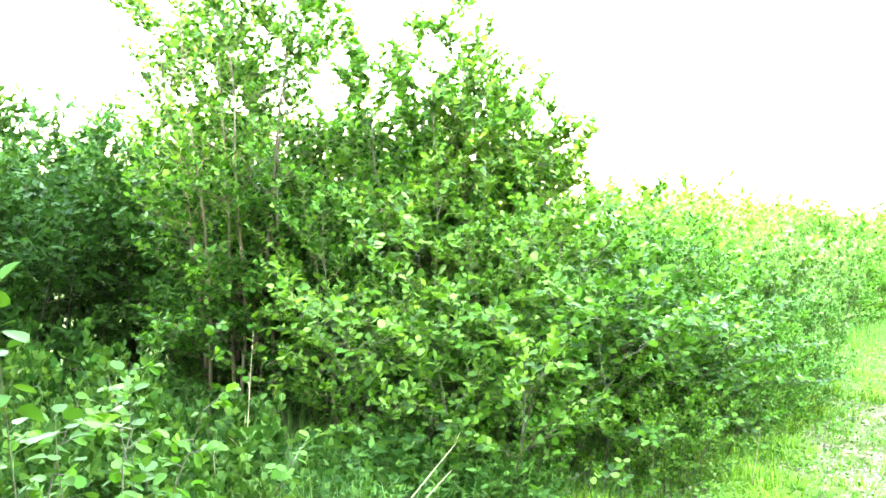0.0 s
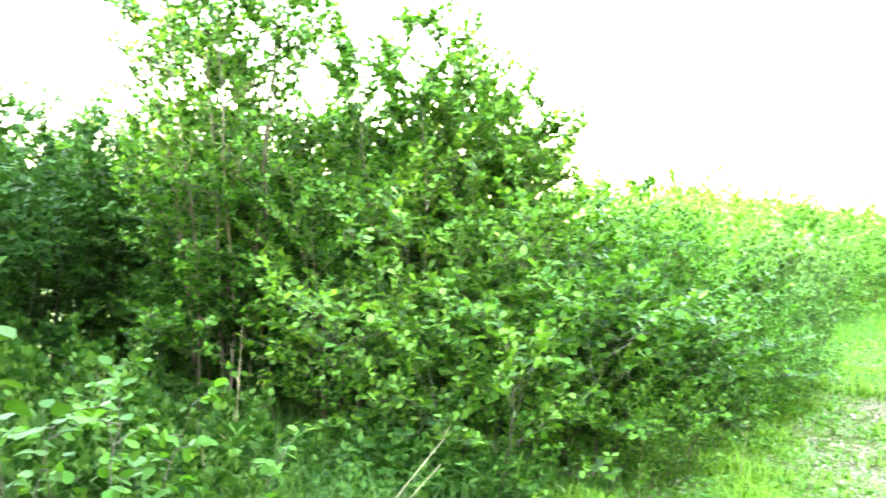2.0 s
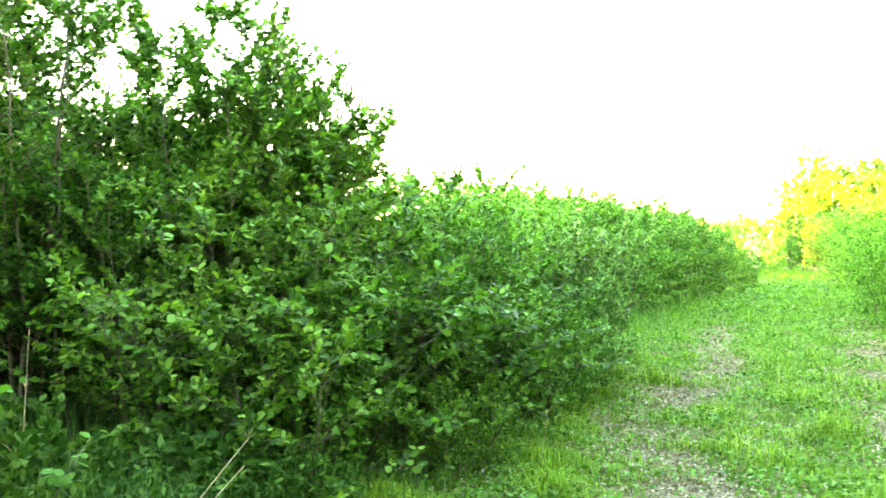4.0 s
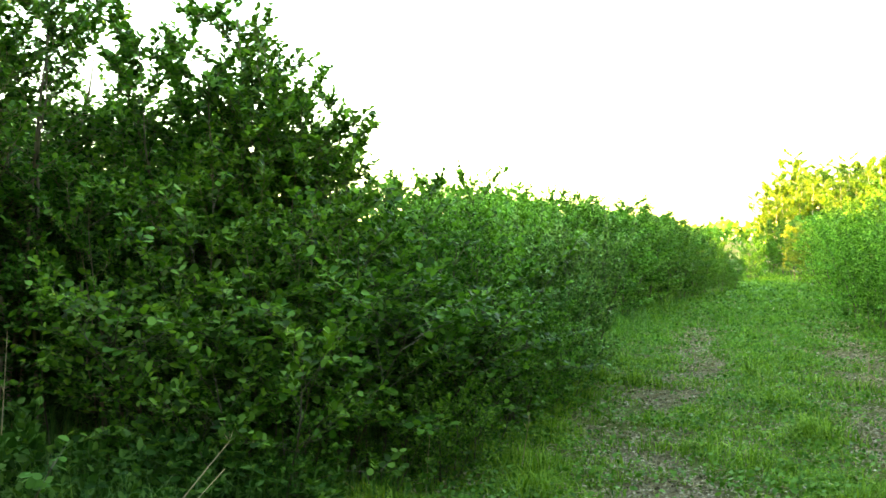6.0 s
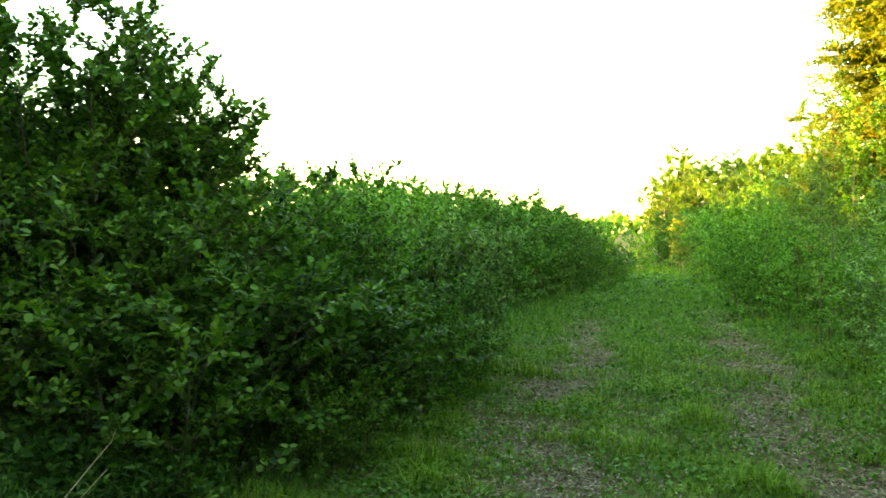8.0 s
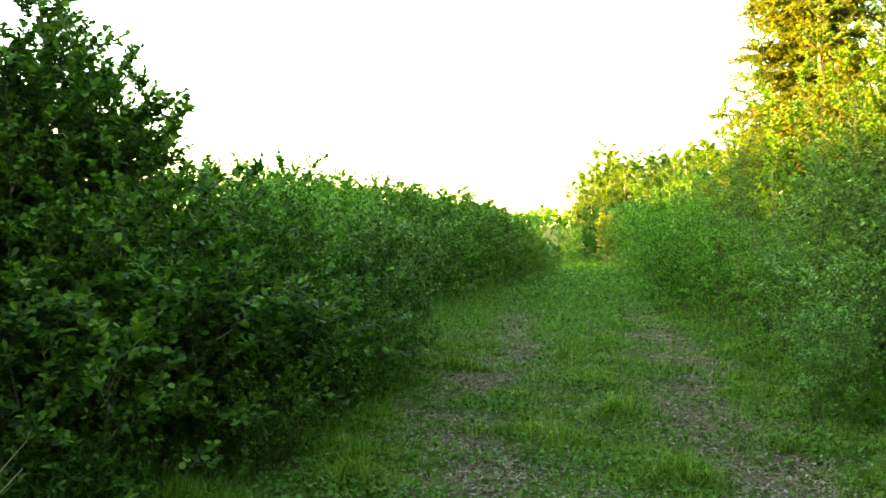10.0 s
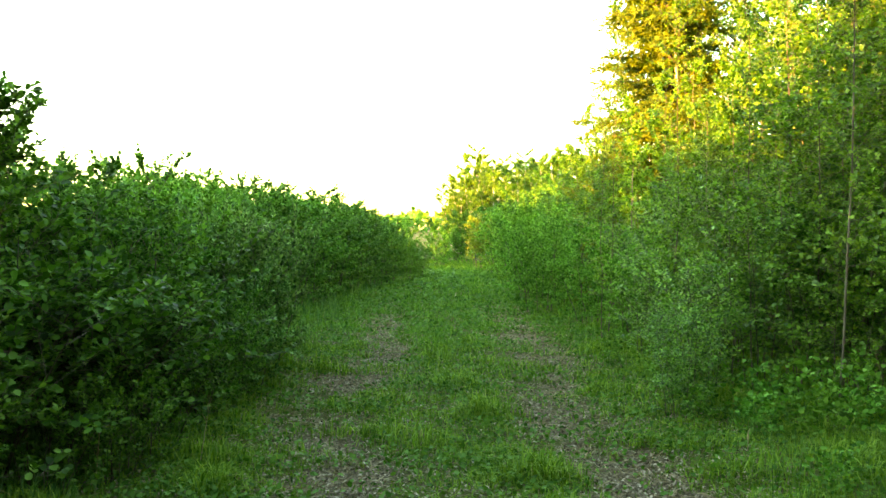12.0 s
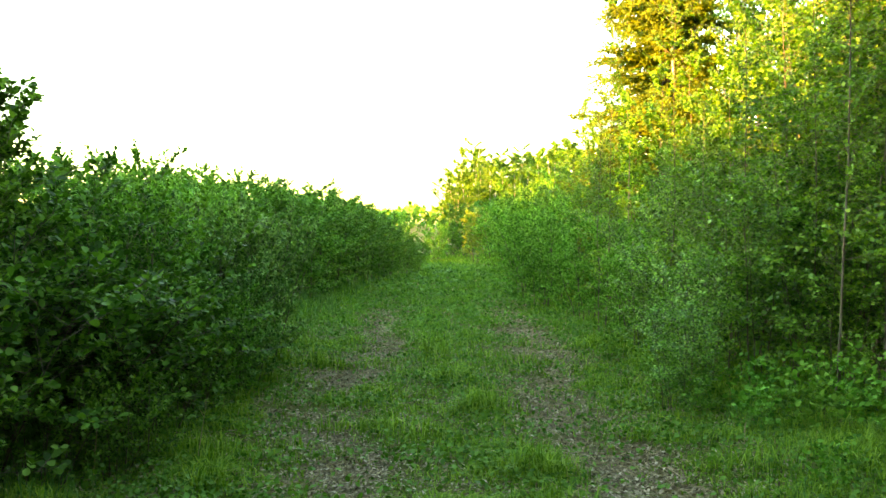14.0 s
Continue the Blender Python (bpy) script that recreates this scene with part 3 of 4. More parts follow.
for x, y, turn, size in ((-2.2, 10.7, 70, 1.0), (-2.0, 9.3, 200, 0.72), (-2.75, 11.6, 130, 1.05), (-2.6, 10.2, 300, 1.08)):
    again(willow, x, y, turn, size)
for x, y, turn, size in ((-3.7, 11.8, 90, 0.95), (-4.0, 14.6, 330, 1.05), (-4.2, 16.2, 40, 1.15), (-5.0, 12.2, 10, 1.1), (-5.2, 14.5, 60, 1.2), (-5.3, 17.0, 160, 1.2)):
    again(willow_far, x, y, turn, size)
for x, y, turn, size in ((-3.8, 18.3, 50, 1.02), (-2.75, 20.6, 200, 0.92), (-3.9, 20.2, 260, 1.08), (-2.6, 22.3, 80, 0.98), (-3.6, 22.4, 170, 1.04), (-2.3, 24.1, 220, 0.9),
                         (-3.2, 24.6, 310, 1.0), (-1.95, 25.8, 20, 0.82), (-2.8, 26.6, 130, 0.95), (-1.6, 27.6, 240, 0.66), (-1.15, 29.0, 60, 0.55), (-2.1, 29.2, 160, 0.72), (-0.85, 30.6, 100, 0.45),
                         (-5.0, 19.0, 60, 1.15), (-5.0, 22.0, 200, 1.1), (-4.4, 26.0, 50, 1.05)):
    again(sallow, x, y, turn, size)


def alder_branch(at, seed, reach, turn, rise, count, leaf, label="leaning alder shoot with large rounded leaves before the hedge"):
    """A leaning alder shoot whose leaves are separate parts that share a few blade meshes."""
    rng = np.random.default_rng(seed)
    ob = new("alder_shoot")
    blades = [mesh_of("leaf", *leaf_blades(np.zeros((1, 3)), np.array([[1.0, 0, 0]]), np.array([[0, 0, 1.0]]), np.array([1.0]), "alder", rng), LEAF_ALDER) for k in range(6)]
    t = np.linspace(0, 1, 9)
    line = np.stack([reach * t ** 1.7, 0.05 * np.sin(t * 5 + seed), rise * t ** 0.75], 1)
    v, f = tubes(line[None], (0.007 * (1.05 - 0.85 * t))[None], 6)
    part("stem", mesh_of("stem", v, [f], BARK_GREY, True), ob)
    sprays = max(3, count // 9)
    k = 0
    for s in range(sprays):
        h = 0.3 + 0.7 * (s + rng.uniform(0.1, 0.9)) / sprays
        foot = np.array([np.interp(h, t, line[:, i]) for i in range(3)])
        a = (1.2 if s % 2 else -1.2) + rng.normal(0, 0.5)
        long_ = rng.uniform(0.10, 0.24)
        end = foot + np.array([math.cos(a), math.sin(a), rng.uniform(0.0, 0.6)]) * long_
        v, f = tubes(np.array([[foot, end]]), np.array([[0.003, 0.0012]]), 4)
        part("twig", mesh_of("twig", v, [f], BARK_GREY, True), ob)
        for j in range(9):
            g = 0.25 + 0.75 * j / 8
            b = a + (0.9 if j % 2 else -0.9) * (1.15 - g) + rng.normal(0, 0.45)
            one = part("leaf", blades[k % 6], ob)
            size = leaf * rng.uniform(0.6, 1.15)
            one.matrix_basis = Matrix.LocRotScale(Vector(foot + (end - foot) * g), Euler((rng.normal(0, 0.55), rng.normal(0.1, 0.45), b)), (size, size, size))
            k += 1
    ob.matrix_basis = pose(*at, 0, 0, turn)
    return tagged(ob, label, "shoot", "alder shoots")


for i, (x, y, turn, reach, rise, n, size) in enumerate(((-3.0, 5.4, -55, 0.50, 0.70, 54, 0.060), (-2.85, 5.3, -20, 0.60, 0.52, 54, 0.060), (-3.5, 5.3, -70, 0.5, 1.15, 63, 0.062), (-2.6, 5.7, -30, 0.5, 0.80, 45, 0.058),
                                                      (-3.8, 5.3, -60, 0.45, 1.35, 54, 0.060), (-4.5, 5.5, -70, 0.5, 1.3, 54, 0.062), (-5.0, 5.6, -90, 0.45, 1.1, 54, 0.060))):
    alder_branch((x, y, 0), 80 + i, reach, turn, rise, n, size)
for i, (x, y, turn, rise, size) in enumerate(((-3.35, 3.3, 0, 0.85, 0.066), (-2.95, 2.7, 120, 0.9, 0.064), (-3.75, 3.45, 220, 0.95, 0.066), (-3.05, 3.55, 60, 0.62, 0.060), (-4.2, 3.9, 300, 0.95, 0.066), (-3.5, 2.75, 30, 0.95, 0.068))):
    alder_branch((x, y, 0), 110 + i, 0.14, turn, rise, 54, size, "upright young alder shoot among the weeds")

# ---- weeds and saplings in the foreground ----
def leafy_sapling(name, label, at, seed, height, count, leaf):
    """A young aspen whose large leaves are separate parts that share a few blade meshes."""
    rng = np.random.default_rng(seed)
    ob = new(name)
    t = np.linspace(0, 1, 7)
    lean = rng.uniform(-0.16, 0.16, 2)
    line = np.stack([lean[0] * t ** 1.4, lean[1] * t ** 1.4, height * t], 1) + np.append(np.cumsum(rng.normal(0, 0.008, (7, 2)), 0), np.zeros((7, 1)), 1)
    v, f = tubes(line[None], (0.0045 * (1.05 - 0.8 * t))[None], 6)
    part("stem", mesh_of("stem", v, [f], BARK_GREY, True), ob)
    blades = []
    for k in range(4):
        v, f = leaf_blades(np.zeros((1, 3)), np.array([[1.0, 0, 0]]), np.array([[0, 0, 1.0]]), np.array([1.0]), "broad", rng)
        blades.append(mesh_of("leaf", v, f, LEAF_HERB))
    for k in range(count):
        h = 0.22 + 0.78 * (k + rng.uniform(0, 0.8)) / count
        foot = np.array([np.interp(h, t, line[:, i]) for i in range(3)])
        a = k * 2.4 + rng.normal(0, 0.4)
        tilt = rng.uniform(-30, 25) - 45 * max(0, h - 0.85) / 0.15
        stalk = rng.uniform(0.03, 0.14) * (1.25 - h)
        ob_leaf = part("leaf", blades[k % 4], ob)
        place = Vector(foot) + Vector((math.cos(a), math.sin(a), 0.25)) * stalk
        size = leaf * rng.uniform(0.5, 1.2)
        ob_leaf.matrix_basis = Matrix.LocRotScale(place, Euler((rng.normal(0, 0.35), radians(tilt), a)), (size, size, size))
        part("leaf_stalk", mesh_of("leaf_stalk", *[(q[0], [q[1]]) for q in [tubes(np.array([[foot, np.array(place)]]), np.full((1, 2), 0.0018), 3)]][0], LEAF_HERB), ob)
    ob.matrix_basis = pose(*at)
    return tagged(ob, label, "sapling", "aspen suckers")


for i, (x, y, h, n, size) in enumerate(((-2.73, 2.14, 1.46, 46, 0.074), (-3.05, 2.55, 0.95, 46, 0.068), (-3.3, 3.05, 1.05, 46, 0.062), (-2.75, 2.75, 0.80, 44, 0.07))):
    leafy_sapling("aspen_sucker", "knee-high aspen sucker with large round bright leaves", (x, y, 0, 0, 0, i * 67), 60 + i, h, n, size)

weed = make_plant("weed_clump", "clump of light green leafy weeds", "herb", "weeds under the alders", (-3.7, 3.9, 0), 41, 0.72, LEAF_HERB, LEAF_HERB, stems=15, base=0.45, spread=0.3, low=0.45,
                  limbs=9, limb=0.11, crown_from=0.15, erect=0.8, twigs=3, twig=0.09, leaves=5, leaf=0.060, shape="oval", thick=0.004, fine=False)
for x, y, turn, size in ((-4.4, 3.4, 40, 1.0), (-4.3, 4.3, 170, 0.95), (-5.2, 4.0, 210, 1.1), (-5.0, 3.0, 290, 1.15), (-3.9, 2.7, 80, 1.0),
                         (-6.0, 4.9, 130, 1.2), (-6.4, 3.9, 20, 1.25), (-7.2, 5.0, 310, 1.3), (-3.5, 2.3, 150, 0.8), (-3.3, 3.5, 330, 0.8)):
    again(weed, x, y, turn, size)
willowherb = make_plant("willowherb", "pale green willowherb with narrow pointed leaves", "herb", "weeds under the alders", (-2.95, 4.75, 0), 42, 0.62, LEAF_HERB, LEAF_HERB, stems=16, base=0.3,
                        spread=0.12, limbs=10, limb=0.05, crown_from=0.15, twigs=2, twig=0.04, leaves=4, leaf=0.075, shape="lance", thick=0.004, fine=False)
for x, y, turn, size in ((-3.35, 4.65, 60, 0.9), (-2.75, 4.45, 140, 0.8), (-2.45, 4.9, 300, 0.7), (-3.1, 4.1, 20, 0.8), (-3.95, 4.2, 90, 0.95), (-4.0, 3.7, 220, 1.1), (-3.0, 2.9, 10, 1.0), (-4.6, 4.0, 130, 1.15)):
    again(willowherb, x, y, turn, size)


broad_herb = make_plant("broad_herb", "small pale green leafy herb beside the track", "herb", "herbs east of the track", (2.23, 5.78, 0), 45, 0.33, LEAF_WILLOW, LEAF_WILLOW, stems=9, base=0.08, spread=0.13,
                        limbs=6, limb=0.07, crown_from=0.2, twigs=2, twig=0.05, leaves=3, leaf=0.034, shape="oval", thick=0.003, fine=False)
for x, y, turn, size in ((2.3, 7.3, 30, 1.2), (2.7, 7.2, 100, 1.5), (3.1, 7.4, 170, 1.4), (3.5, 7.1, 240, 1.7), (3.9, 7.6, 310, 1.6), (4.3, 8.2, 20, 1.8), (2.0, 7.9, 60, 1.1), (2.5, 7.9, 140, 1.5),
                         (3.4, 7.9, 200, 1.8), (2.95, 8.1, 280, 1.7), (2.1, 8.9, 330, 1.3), (3.0, 6.5, 50, 1.0), (2.1, 9.9, 120, 1.3), (1.9, 11.2, 190, 1.2), (3.8, 6.3, 260, 1.2), (-1.9, 8.6, 10, 1.0)):
    again(broad_herb, x, y, turn, size)


def dry_stalk(x0, y0, x1, y1, top, thick=0.005, name="dry_stalk", label="pale dry grass stalk leaning out of the weeds"):
    t = np.linspace(0, 1, 8)
    line = np.stack([x0 + (x1 - x0) * t ** 1.15, y0 + (y1 - y0) * t ** 1.15, top * t - 0.02], 1)
    v, f = tubes(line[None], (thick * (1 - 0.6 * t))[None], 5)
    ob = new(name)
    part("stalk", mesh_of("stalk", v, [f], STRAW, True), ob)
    rng = np.random.default_rng(int(abs(x0) * 1000))
    for k in rng.integers(2, 8, 3):
        v, f = leaf_blades(line[k:k + 1], rng.normal(0, 0.25, (1, 3)) + np.array([0, 0, 1.0]), rng.normal(0, 1, (1, 3)), rng.uniform(0.05, 0.10, 1), "straw", rng)
        part("dry_blade", mesh_of("dry_blade", v, f, STRAW), ob)
    return tagged(ob, label, "stalk", "dry stalks")


dry_stalk(-2.64, 3.45, -2.50, 4.33, 0.61, 0.0048)
dry_stalk(-2.635, 3.46, -2.475, 4.25, 0.50, 0.004)
dry_stalk(-3.68, 4.10, -3.66, 4.17, 1.13, 0.0045)
dry_stalk(-3.52, 3.78, -3.46, 3.88, 0.66, 0.0045)
dry_stalk(-3.50, 3.75, -3.64, 3.85, 0.52, 0.0045)
dry_stalk(-3.56, 3.72, -3.50, 3.75, 0.50, 0.004)
dry_stalk(-2.0, 5.75, -1.98, 5.8, 0.5, 0.004)
dry_stalk(-1.55, 6.3, -1.5, 6.35, 0.4, 0.004)
dry_stalk(1.12, 12.4, 1.14, 12.4, 0.32, 0.006)
dry_stalk(1.35, 11.6, 1.5, 11.7, 0.22, 0.006)
dry_stalk(2.05, 6.8, 2.06, 6.8, 0.22, 0.004)

# ---- east side of the track ----
birch = make_plant("birch_sapling", "slender young birch with thin trunk and light green leaves", "tree", "saplings east of the track",
                   (3.7, 9.2, 0), 31, 4.3, BARK_PALE, LEAF_BIRCH, stem_name="trunk", stems=4, base=0.45, spread=0.4, limbs=28, limb=0.6,
                   crown_from=0.14, lift=30, droop=0.25, stray=0.1, facing=0.6, level=0.8, twigs=8, twig=0.28, leaves=13, leaf=0.050, shape="birch", thick=0.014, profile="tree")
aspen = make_plant("aspen_sapling", "slender young aspen with round green leaves", "tree", "saplings east of the track",
                   (4.3, 9.0, 0), 32, 4.8, BARK_PALE, LEAF_ASPEN, stem_name="trunk", stems=4, base=0.5, spread=0.4, limbs=28, limb=0.6,
                   crown_from=0.13, lift=35, droop=0.15, stray=0.1, facing=0.6, level=0.8, twigs=8, twig=0.28, leaves=12, leaf=0.052, shape="alder", thick=0.014, profile="tree")
pole = make_plant("birch_pole", "straight thin birch with bare pale lower trunk", "tree", "saplings east of the track",
                  (3.22, 8.15, 0), 43, 5.4, BARK_POLE, LEAF_BIRCH, stem_name="trunk", stems=1, base=0.02, spread=0.12, limbs=34, limb=0.5,
                  crown_from=0.16, lift=32, droop=0.15, facing=0.6, level=0.8, twigs=8, twig=0.26, leaves=10, leaf=0.050, shape="birch", thick=0.0105, profile="tree")
for x, y, turn, size in ((3.72, 8.5, 80, 1.05), (2.78, 9.0, 170, 0.75), (3.95, 11.2, 260, 1.1), (2.35, 14.2, 20, 0.72), (2.12, 13.6, 110, 0.66), (4.6, 9.3, 300, 1.1), (3.45, 9.0, 220, 0.85), (2.62, 11.3, 330, 0.8)):
    again(pole, x, y, turn, size)
birch_far = make_plant("birch_sapling", "young birch with dense light green crown", "tree", "saplings east of the track",
                       (3.3, 16.2, 0), 35, 4.0, BARK_PALE, LEAF_BIRCH, stem_name="trunk", stems=5, base=0.4, spread=0.5, limbs=24, limb=0.72,
                       crown_from=0.05, lift=36, droop=0.15, stray=0.08, twigs=14, twig=0.22, leaves=11, leaf=0.054, shape="birch", thick=0.018, profile="spire", fine=False)
for x, y, turn, size in ((2.95, 10.6, 90, 0.66), (4.3, 10.6, 200, 1.05)):
    again(birch, x, y, turn, size)
again(birch, -7.3, 7.2, 140, 1.02, label="young birch with sunlit top behind the alders")
for x, y, turn, size in ((5.3, 9.2, 60, 1.05), (3.7, 9.8, 190, 0.85), (5.0, 10.6, 320, 1.15), (2.9, 11.9, 20, 0.6), (4.8, 9.9, 140, 0.95)):
    again(aspen, x, y, turn, size)
for x, y, turn, size in ((3.6, 12.2, 30, 0.9), (4.6, 12.4, 120, 1.2), (6.0, 11.6, 300, 1.4), (3.3, 13.8, 160, 0.72), (4.4, 14.4, 250, 1.15), (5.8, 14.0, 50, 1.5),
                         (4.6, 17.0, 140, 1.1), (3.1, 18.2, 210, 0.7), (3.0, 20.4, 310, 0.82), (3.5, 21.8, 10, 0.9), (3.85, 26.0, 100, 1.2), (4.9, 11.6, 15, 1.05), (5.4, 12.8, 75, 1.3), (6.8, 12.4, 190, 1.5), (4.0, 13.0, 280, 1.0), (6.6, 16.5, 70, 1.6), (4.3, 24.0, 350, 0.92), (3.2, 27.0, 60, 0.85)):
    again(birch_far, x, y, turn, size)
aspen_shrub = make_plant("aspen_shrub", "bushy young aspen leafed to the ground", "bush", "saplings east of the track",
                         (3.9, 9.2, 0), 37, 2.2, BARK_GREY, LEAF_ASPEN, stems=6, base=0.4, spread=0.5, limbs=14, limb=0.5, crown_from=0.12, stray=0.1,
                         twigs=8, twig=0.24, leaves=9, leaf=0.052, shape="alder", thick=0.011, low=0.7, facing=0.6, level=0.8)
for x, y, turn, size in ((4.9, 8.9, 60, 1.0), (3.4, 8.85, 15, 0.78), (4.1, 8.75, 205, 0.85), (3.0, 9.4, 170, 0.85), (3.2, 11.2, 250, 1.0), (3.0, 12.6, 330, 0.85), (5.6, 8.9, 100, 1.05), (2.8, 14.4, 20, 0.72)):
    again(aspen_shrub, x, y, turn, size)
for x, y, turn, size in ((1.9, 8.0, 30, 0.42), (2.3, 8.9, 110, 0.6), (4.2, 8.2, 280, 0.5), (2.65, 10.0, 130, 0.6), (2.4, 11.6, 320, 0.6), (5.0, 8.2, 70, 0.45)):
    again(aspen_shrub, x, y, turn, size, label="low aspen shrub at the edge of the grass")
for x, y, turn, size in ((2.2, 43.5, 40, 1.12), (3.6, 44.5, 150, 1.2), (5.0, 45.5, 250, 1.25), (1.0, 44.0, 300, 1.08), (2.9, 41.5, 90, 1.1)):
    again(sallow, x, y, turn, size, label="dark green sallow bush at the bend of the track")
for x, y, turn, size in ((1.75, 18.0, 45, 0.95), (2.4, 15.8, 150, 0.88), (2.3, 19.8, 260, 1.1), (1.95, 22.5, 340, 1.0), (2.6, 13.4, 200, 0.72), (2.5, 26.0, 70, 1.2), (2.1, 29.5, 20, 1.1),
                         (1.95, 33.0, 140, 1.2), (3.2, 30.0, 300, 1.5), (-0.3, 39.5, 20, 0.85), (0.3, 43.5, 200, 1.0), (3.6, 36.0, 330, 1.7),
                         (-1.8, 37.0, 250, 0.85), (-2.8, 35.0, 120, 1.1), (-3.5, 32.0, 80, 1.2), (-2.0, 44.0, 40, 1.1), (-5.0, 42.0, 10, 1.2), (4.8, 33.0, 90, 1.8)):
    again(willow_far, x, y, turn, size * 0.88, label="light green willow bush at the edge of the track")
make_plant("oak_sapling", "small bush caught by the sun, part of its gold put into the leaf colour", "bush", "", (1.25, 37.5, 0), 38, 2.1, BARK_GREY, LEAF_GILDED, stems=6, base=0.25, spread=0.45, limbs=12, limb=0.4,
                    crown_from=0.2, twigs=6, twig=0.22, leaves=8, leaf=0.10, shape="birch", thick=0.012, fine=False)
make_plant("spruce_tree", "tall spruce in the evening sun, part of its gold put into the needle colour", "tree", "", (4.55, 20.6, 0), 33, 11.5, BARK_GREY, NEEDLE, stem_name="trunk",
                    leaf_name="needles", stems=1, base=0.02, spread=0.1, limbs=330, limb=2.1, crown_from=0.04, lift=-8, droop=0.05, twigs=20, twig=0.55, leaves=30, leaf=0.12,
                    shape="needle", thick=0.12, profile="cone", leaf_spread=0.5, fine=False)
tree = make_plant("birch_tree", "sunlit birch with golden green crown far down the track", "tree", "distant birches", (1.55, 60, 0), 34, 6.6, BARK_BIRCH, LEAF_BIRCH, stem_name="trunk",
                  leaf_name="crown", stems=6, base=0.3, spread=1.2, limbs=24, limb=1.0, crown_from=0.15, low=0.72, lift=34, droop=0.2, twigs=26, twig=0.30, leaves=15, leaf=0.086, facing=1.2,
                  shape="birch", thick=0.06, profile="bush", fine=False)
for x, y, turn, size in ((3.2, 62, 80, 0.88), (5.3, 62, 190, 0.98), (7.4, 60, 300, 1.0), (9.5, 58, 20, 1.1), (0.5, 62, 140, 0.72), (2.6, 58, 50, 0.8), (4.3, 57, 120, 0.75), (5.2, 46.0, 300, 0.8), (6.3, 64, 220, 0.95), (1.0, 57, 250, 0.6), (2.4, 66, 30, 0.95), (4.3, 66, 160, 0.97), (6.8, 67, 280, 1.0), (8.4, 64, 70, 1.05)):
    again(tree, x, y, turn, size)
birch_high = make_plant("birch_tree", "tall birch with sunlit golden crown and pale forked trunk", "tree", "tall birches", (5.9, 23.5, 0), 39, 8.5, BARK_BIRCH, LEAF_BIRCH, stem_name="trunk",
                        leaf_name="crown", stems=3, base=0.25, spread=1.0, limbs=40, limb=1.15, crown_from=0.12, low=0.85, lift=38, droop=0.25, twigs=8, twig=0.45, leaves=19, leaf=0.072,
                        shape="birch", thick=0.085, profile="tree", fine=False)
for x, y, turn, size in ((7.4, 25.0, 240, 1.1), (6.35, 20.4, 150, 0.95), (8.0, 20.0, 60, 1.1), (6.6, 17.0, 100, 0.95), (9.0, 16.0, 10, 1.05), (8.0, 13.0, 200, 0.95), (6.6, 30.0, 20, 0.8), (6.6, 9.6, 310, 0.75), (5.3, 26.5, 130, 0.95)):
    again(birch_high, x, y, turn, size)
make_plant("forked_birch", "sunlit pale forked birch trunk with few leaves", "tree", "", (5.2, 20.3, 0), 46, 8.6, BARK_BIRCH, LEAF_BIRCH, stem_name="trunk",
                  leaf_name="crown", stems=3, base=0.12, spread=0.9, limbs=14, limb=0.8, crown_from=0.5, low=0.9, lift=50, droop=0.1, twigs=4, twig=0.35, leaves=5, leaf=0.08,
                  shape="birch", thick=0.07, profile="tree", fine=False)
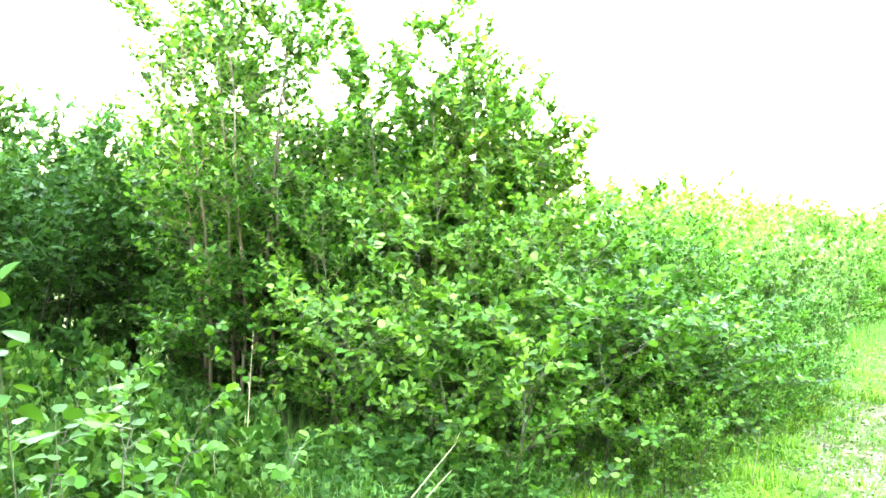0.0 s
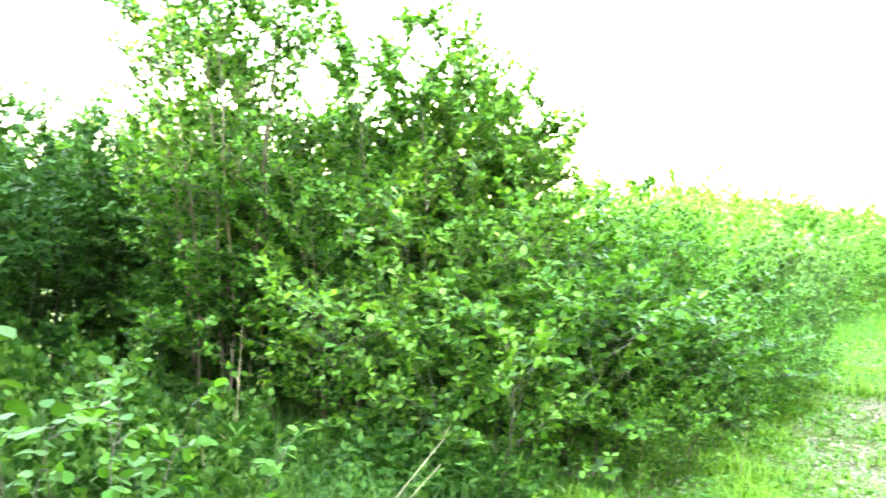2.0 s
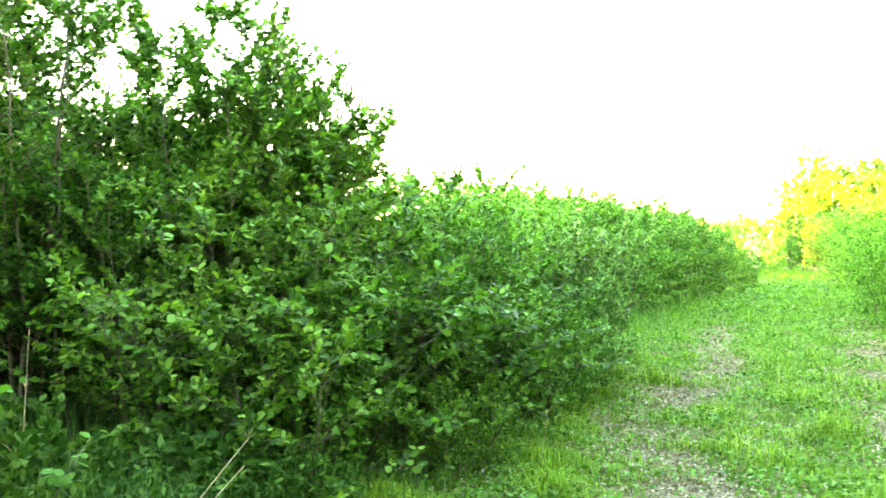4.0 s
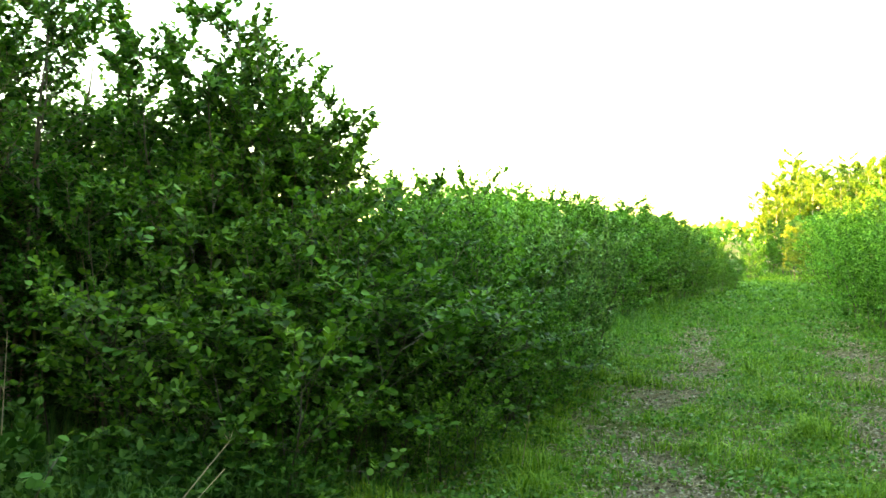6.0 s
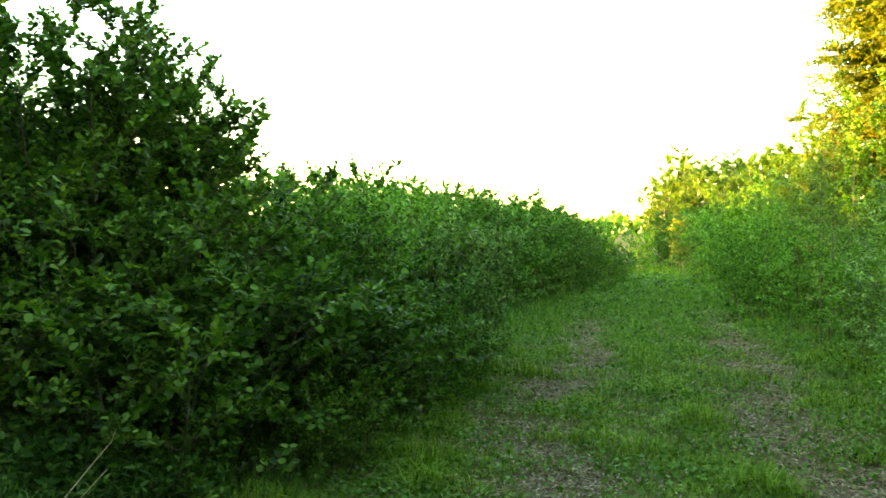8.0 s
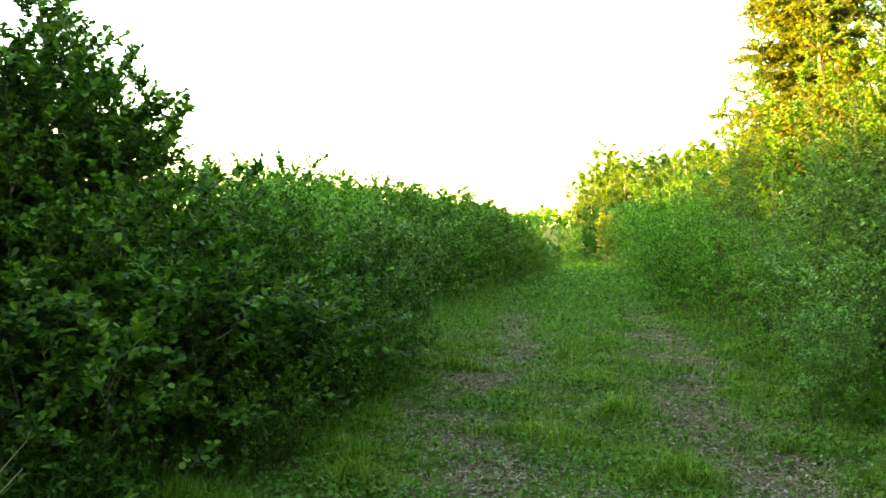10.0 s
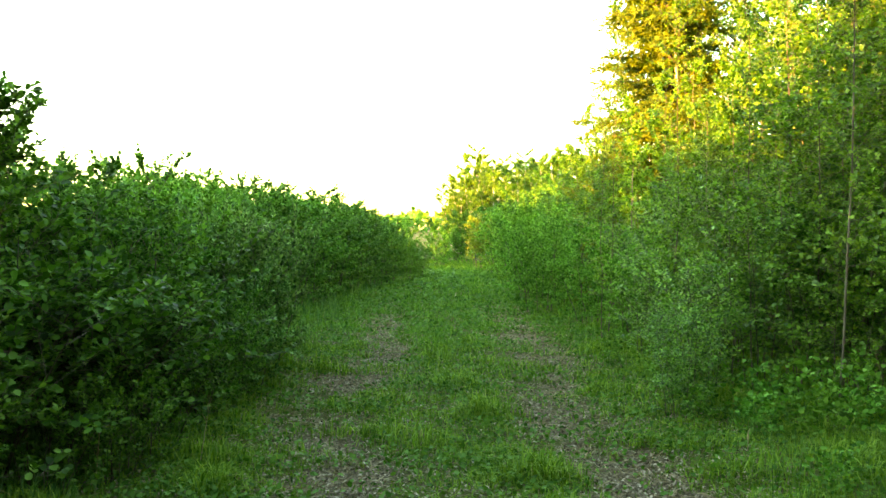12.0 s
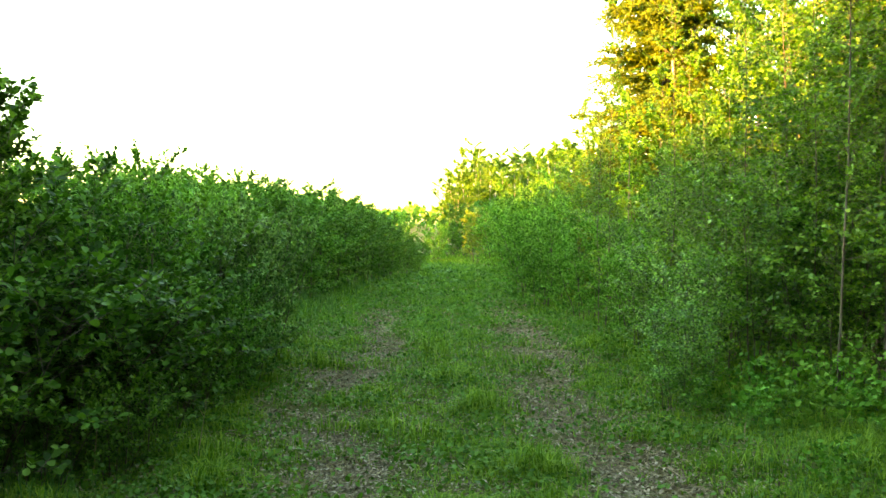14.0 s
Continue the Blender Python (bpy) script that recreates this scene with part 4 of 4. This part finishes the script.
# an unseen wood added west of the walker to hold the low sun off the track
shade_tree = make_plant("roadside_tree", "broad leafy tree added out of view to cast shade on the track", "tree", "wood beside the track", (-46, -66, 0), 36, 8.3, BARK_GREY, LEAF_SHADE, stem_name="trunk",
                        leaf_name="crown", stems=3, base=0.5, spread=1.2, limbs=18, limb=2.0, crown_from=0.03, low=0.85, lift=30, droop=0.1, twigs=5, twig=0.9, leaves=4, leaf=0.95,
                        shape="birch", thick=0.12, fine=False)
def wood_height(y):
    """Height of the added wood, set for its shadow: high beside the near track, a gap further on, low at its end."""
    reach = y + 20.8
    return 0.66 if reach > 49 else 0.60 if 36.6 < reach < 40.6 else 0.91


for i in range(41):
    for row in range(2):
        y = -62 + 3.0 * i + 1.5 * row + 0.4 * math.sin(i * 5.0)
        again(shade_tree, -45 - 5 * row + 1.2 * math.sin(i * 3.1), y, i * 77 + row * 40, 1.0, wood_height(y) + 0.06 * math.sin(i * 2.3 + row))
# unseen taller trees added along the east side and behind the walker to block skylight
for i in range(8):
    again(shade_tree, 8.2 + 0.9 * math.sin(i * 2.7), -12.0 + 2.5 * i, i * 61, 1.0, 1.25 + 0.1 * math.sin(i * 1.9))
for i in range(7):
    again(shade_tree, -9.5 + 3.0 * i, -11.5 + 0.8 * math.sin(i * 2.1), i * 83, 1.0, 1.3)
# an unseen thicket added beside and behind the walker to dim the near plants
for x, y, turn, size in ((-5.6, 1.0, 20, 1.6), (-5.2, -2.2, 100, 1.7), (-5.4, -5.4, 200, 2.0), (-2.6, -7.6, 300, 2.0), (0.6, -8.4, 60, 2.1), (3.4, -7.6, 250, 1.9),
                         (5.8, -4.6, 150, 1.7), (6.0, -1.2, 80, 1.4), (6.2, 2.2, 190, 1.25), (-7.8, 1.6, 330, 2.0), (7.4, 4.4, 30, 1.4)):
    again(rowan, x, y, turn, size, label="tall rowan thicket added out of view to keep skylight off the near track")


def far_wood():
    """The wooded skyline, far past the end of the track."""
    rng = np.random.default_rng(50)
    n = 15000
    a, far = rng.uniform(-1.5, 0.9, n), 430 + rng.uniform(-25, 25, n)
    x, y = far * np.sin(a), far * np.cos(a)
    top = 8.5 + 1.3 * np.sin(x * 0.05) + 1.2 * np.sin(x * 0.31) + rng.normal(0, 0.7, n)
    z = top * rng.uniform(0.05, 1, n) ** 0.6
    v, f = leaf_blades(np.stack([x, y, z], 1), rng.normal(0, 1, (n, 3)), rng.normal(0, 1, (n, 3)), rng.uniform(2.0, 3.8, n), "birch", rng)
    return tagged(new("far_woodland", mesh_of("far_woodland", v, f, LEAF_BIRCH)), "distant sunlit woodland on the skyline", "woodland", kind="stuff")


far_wood()
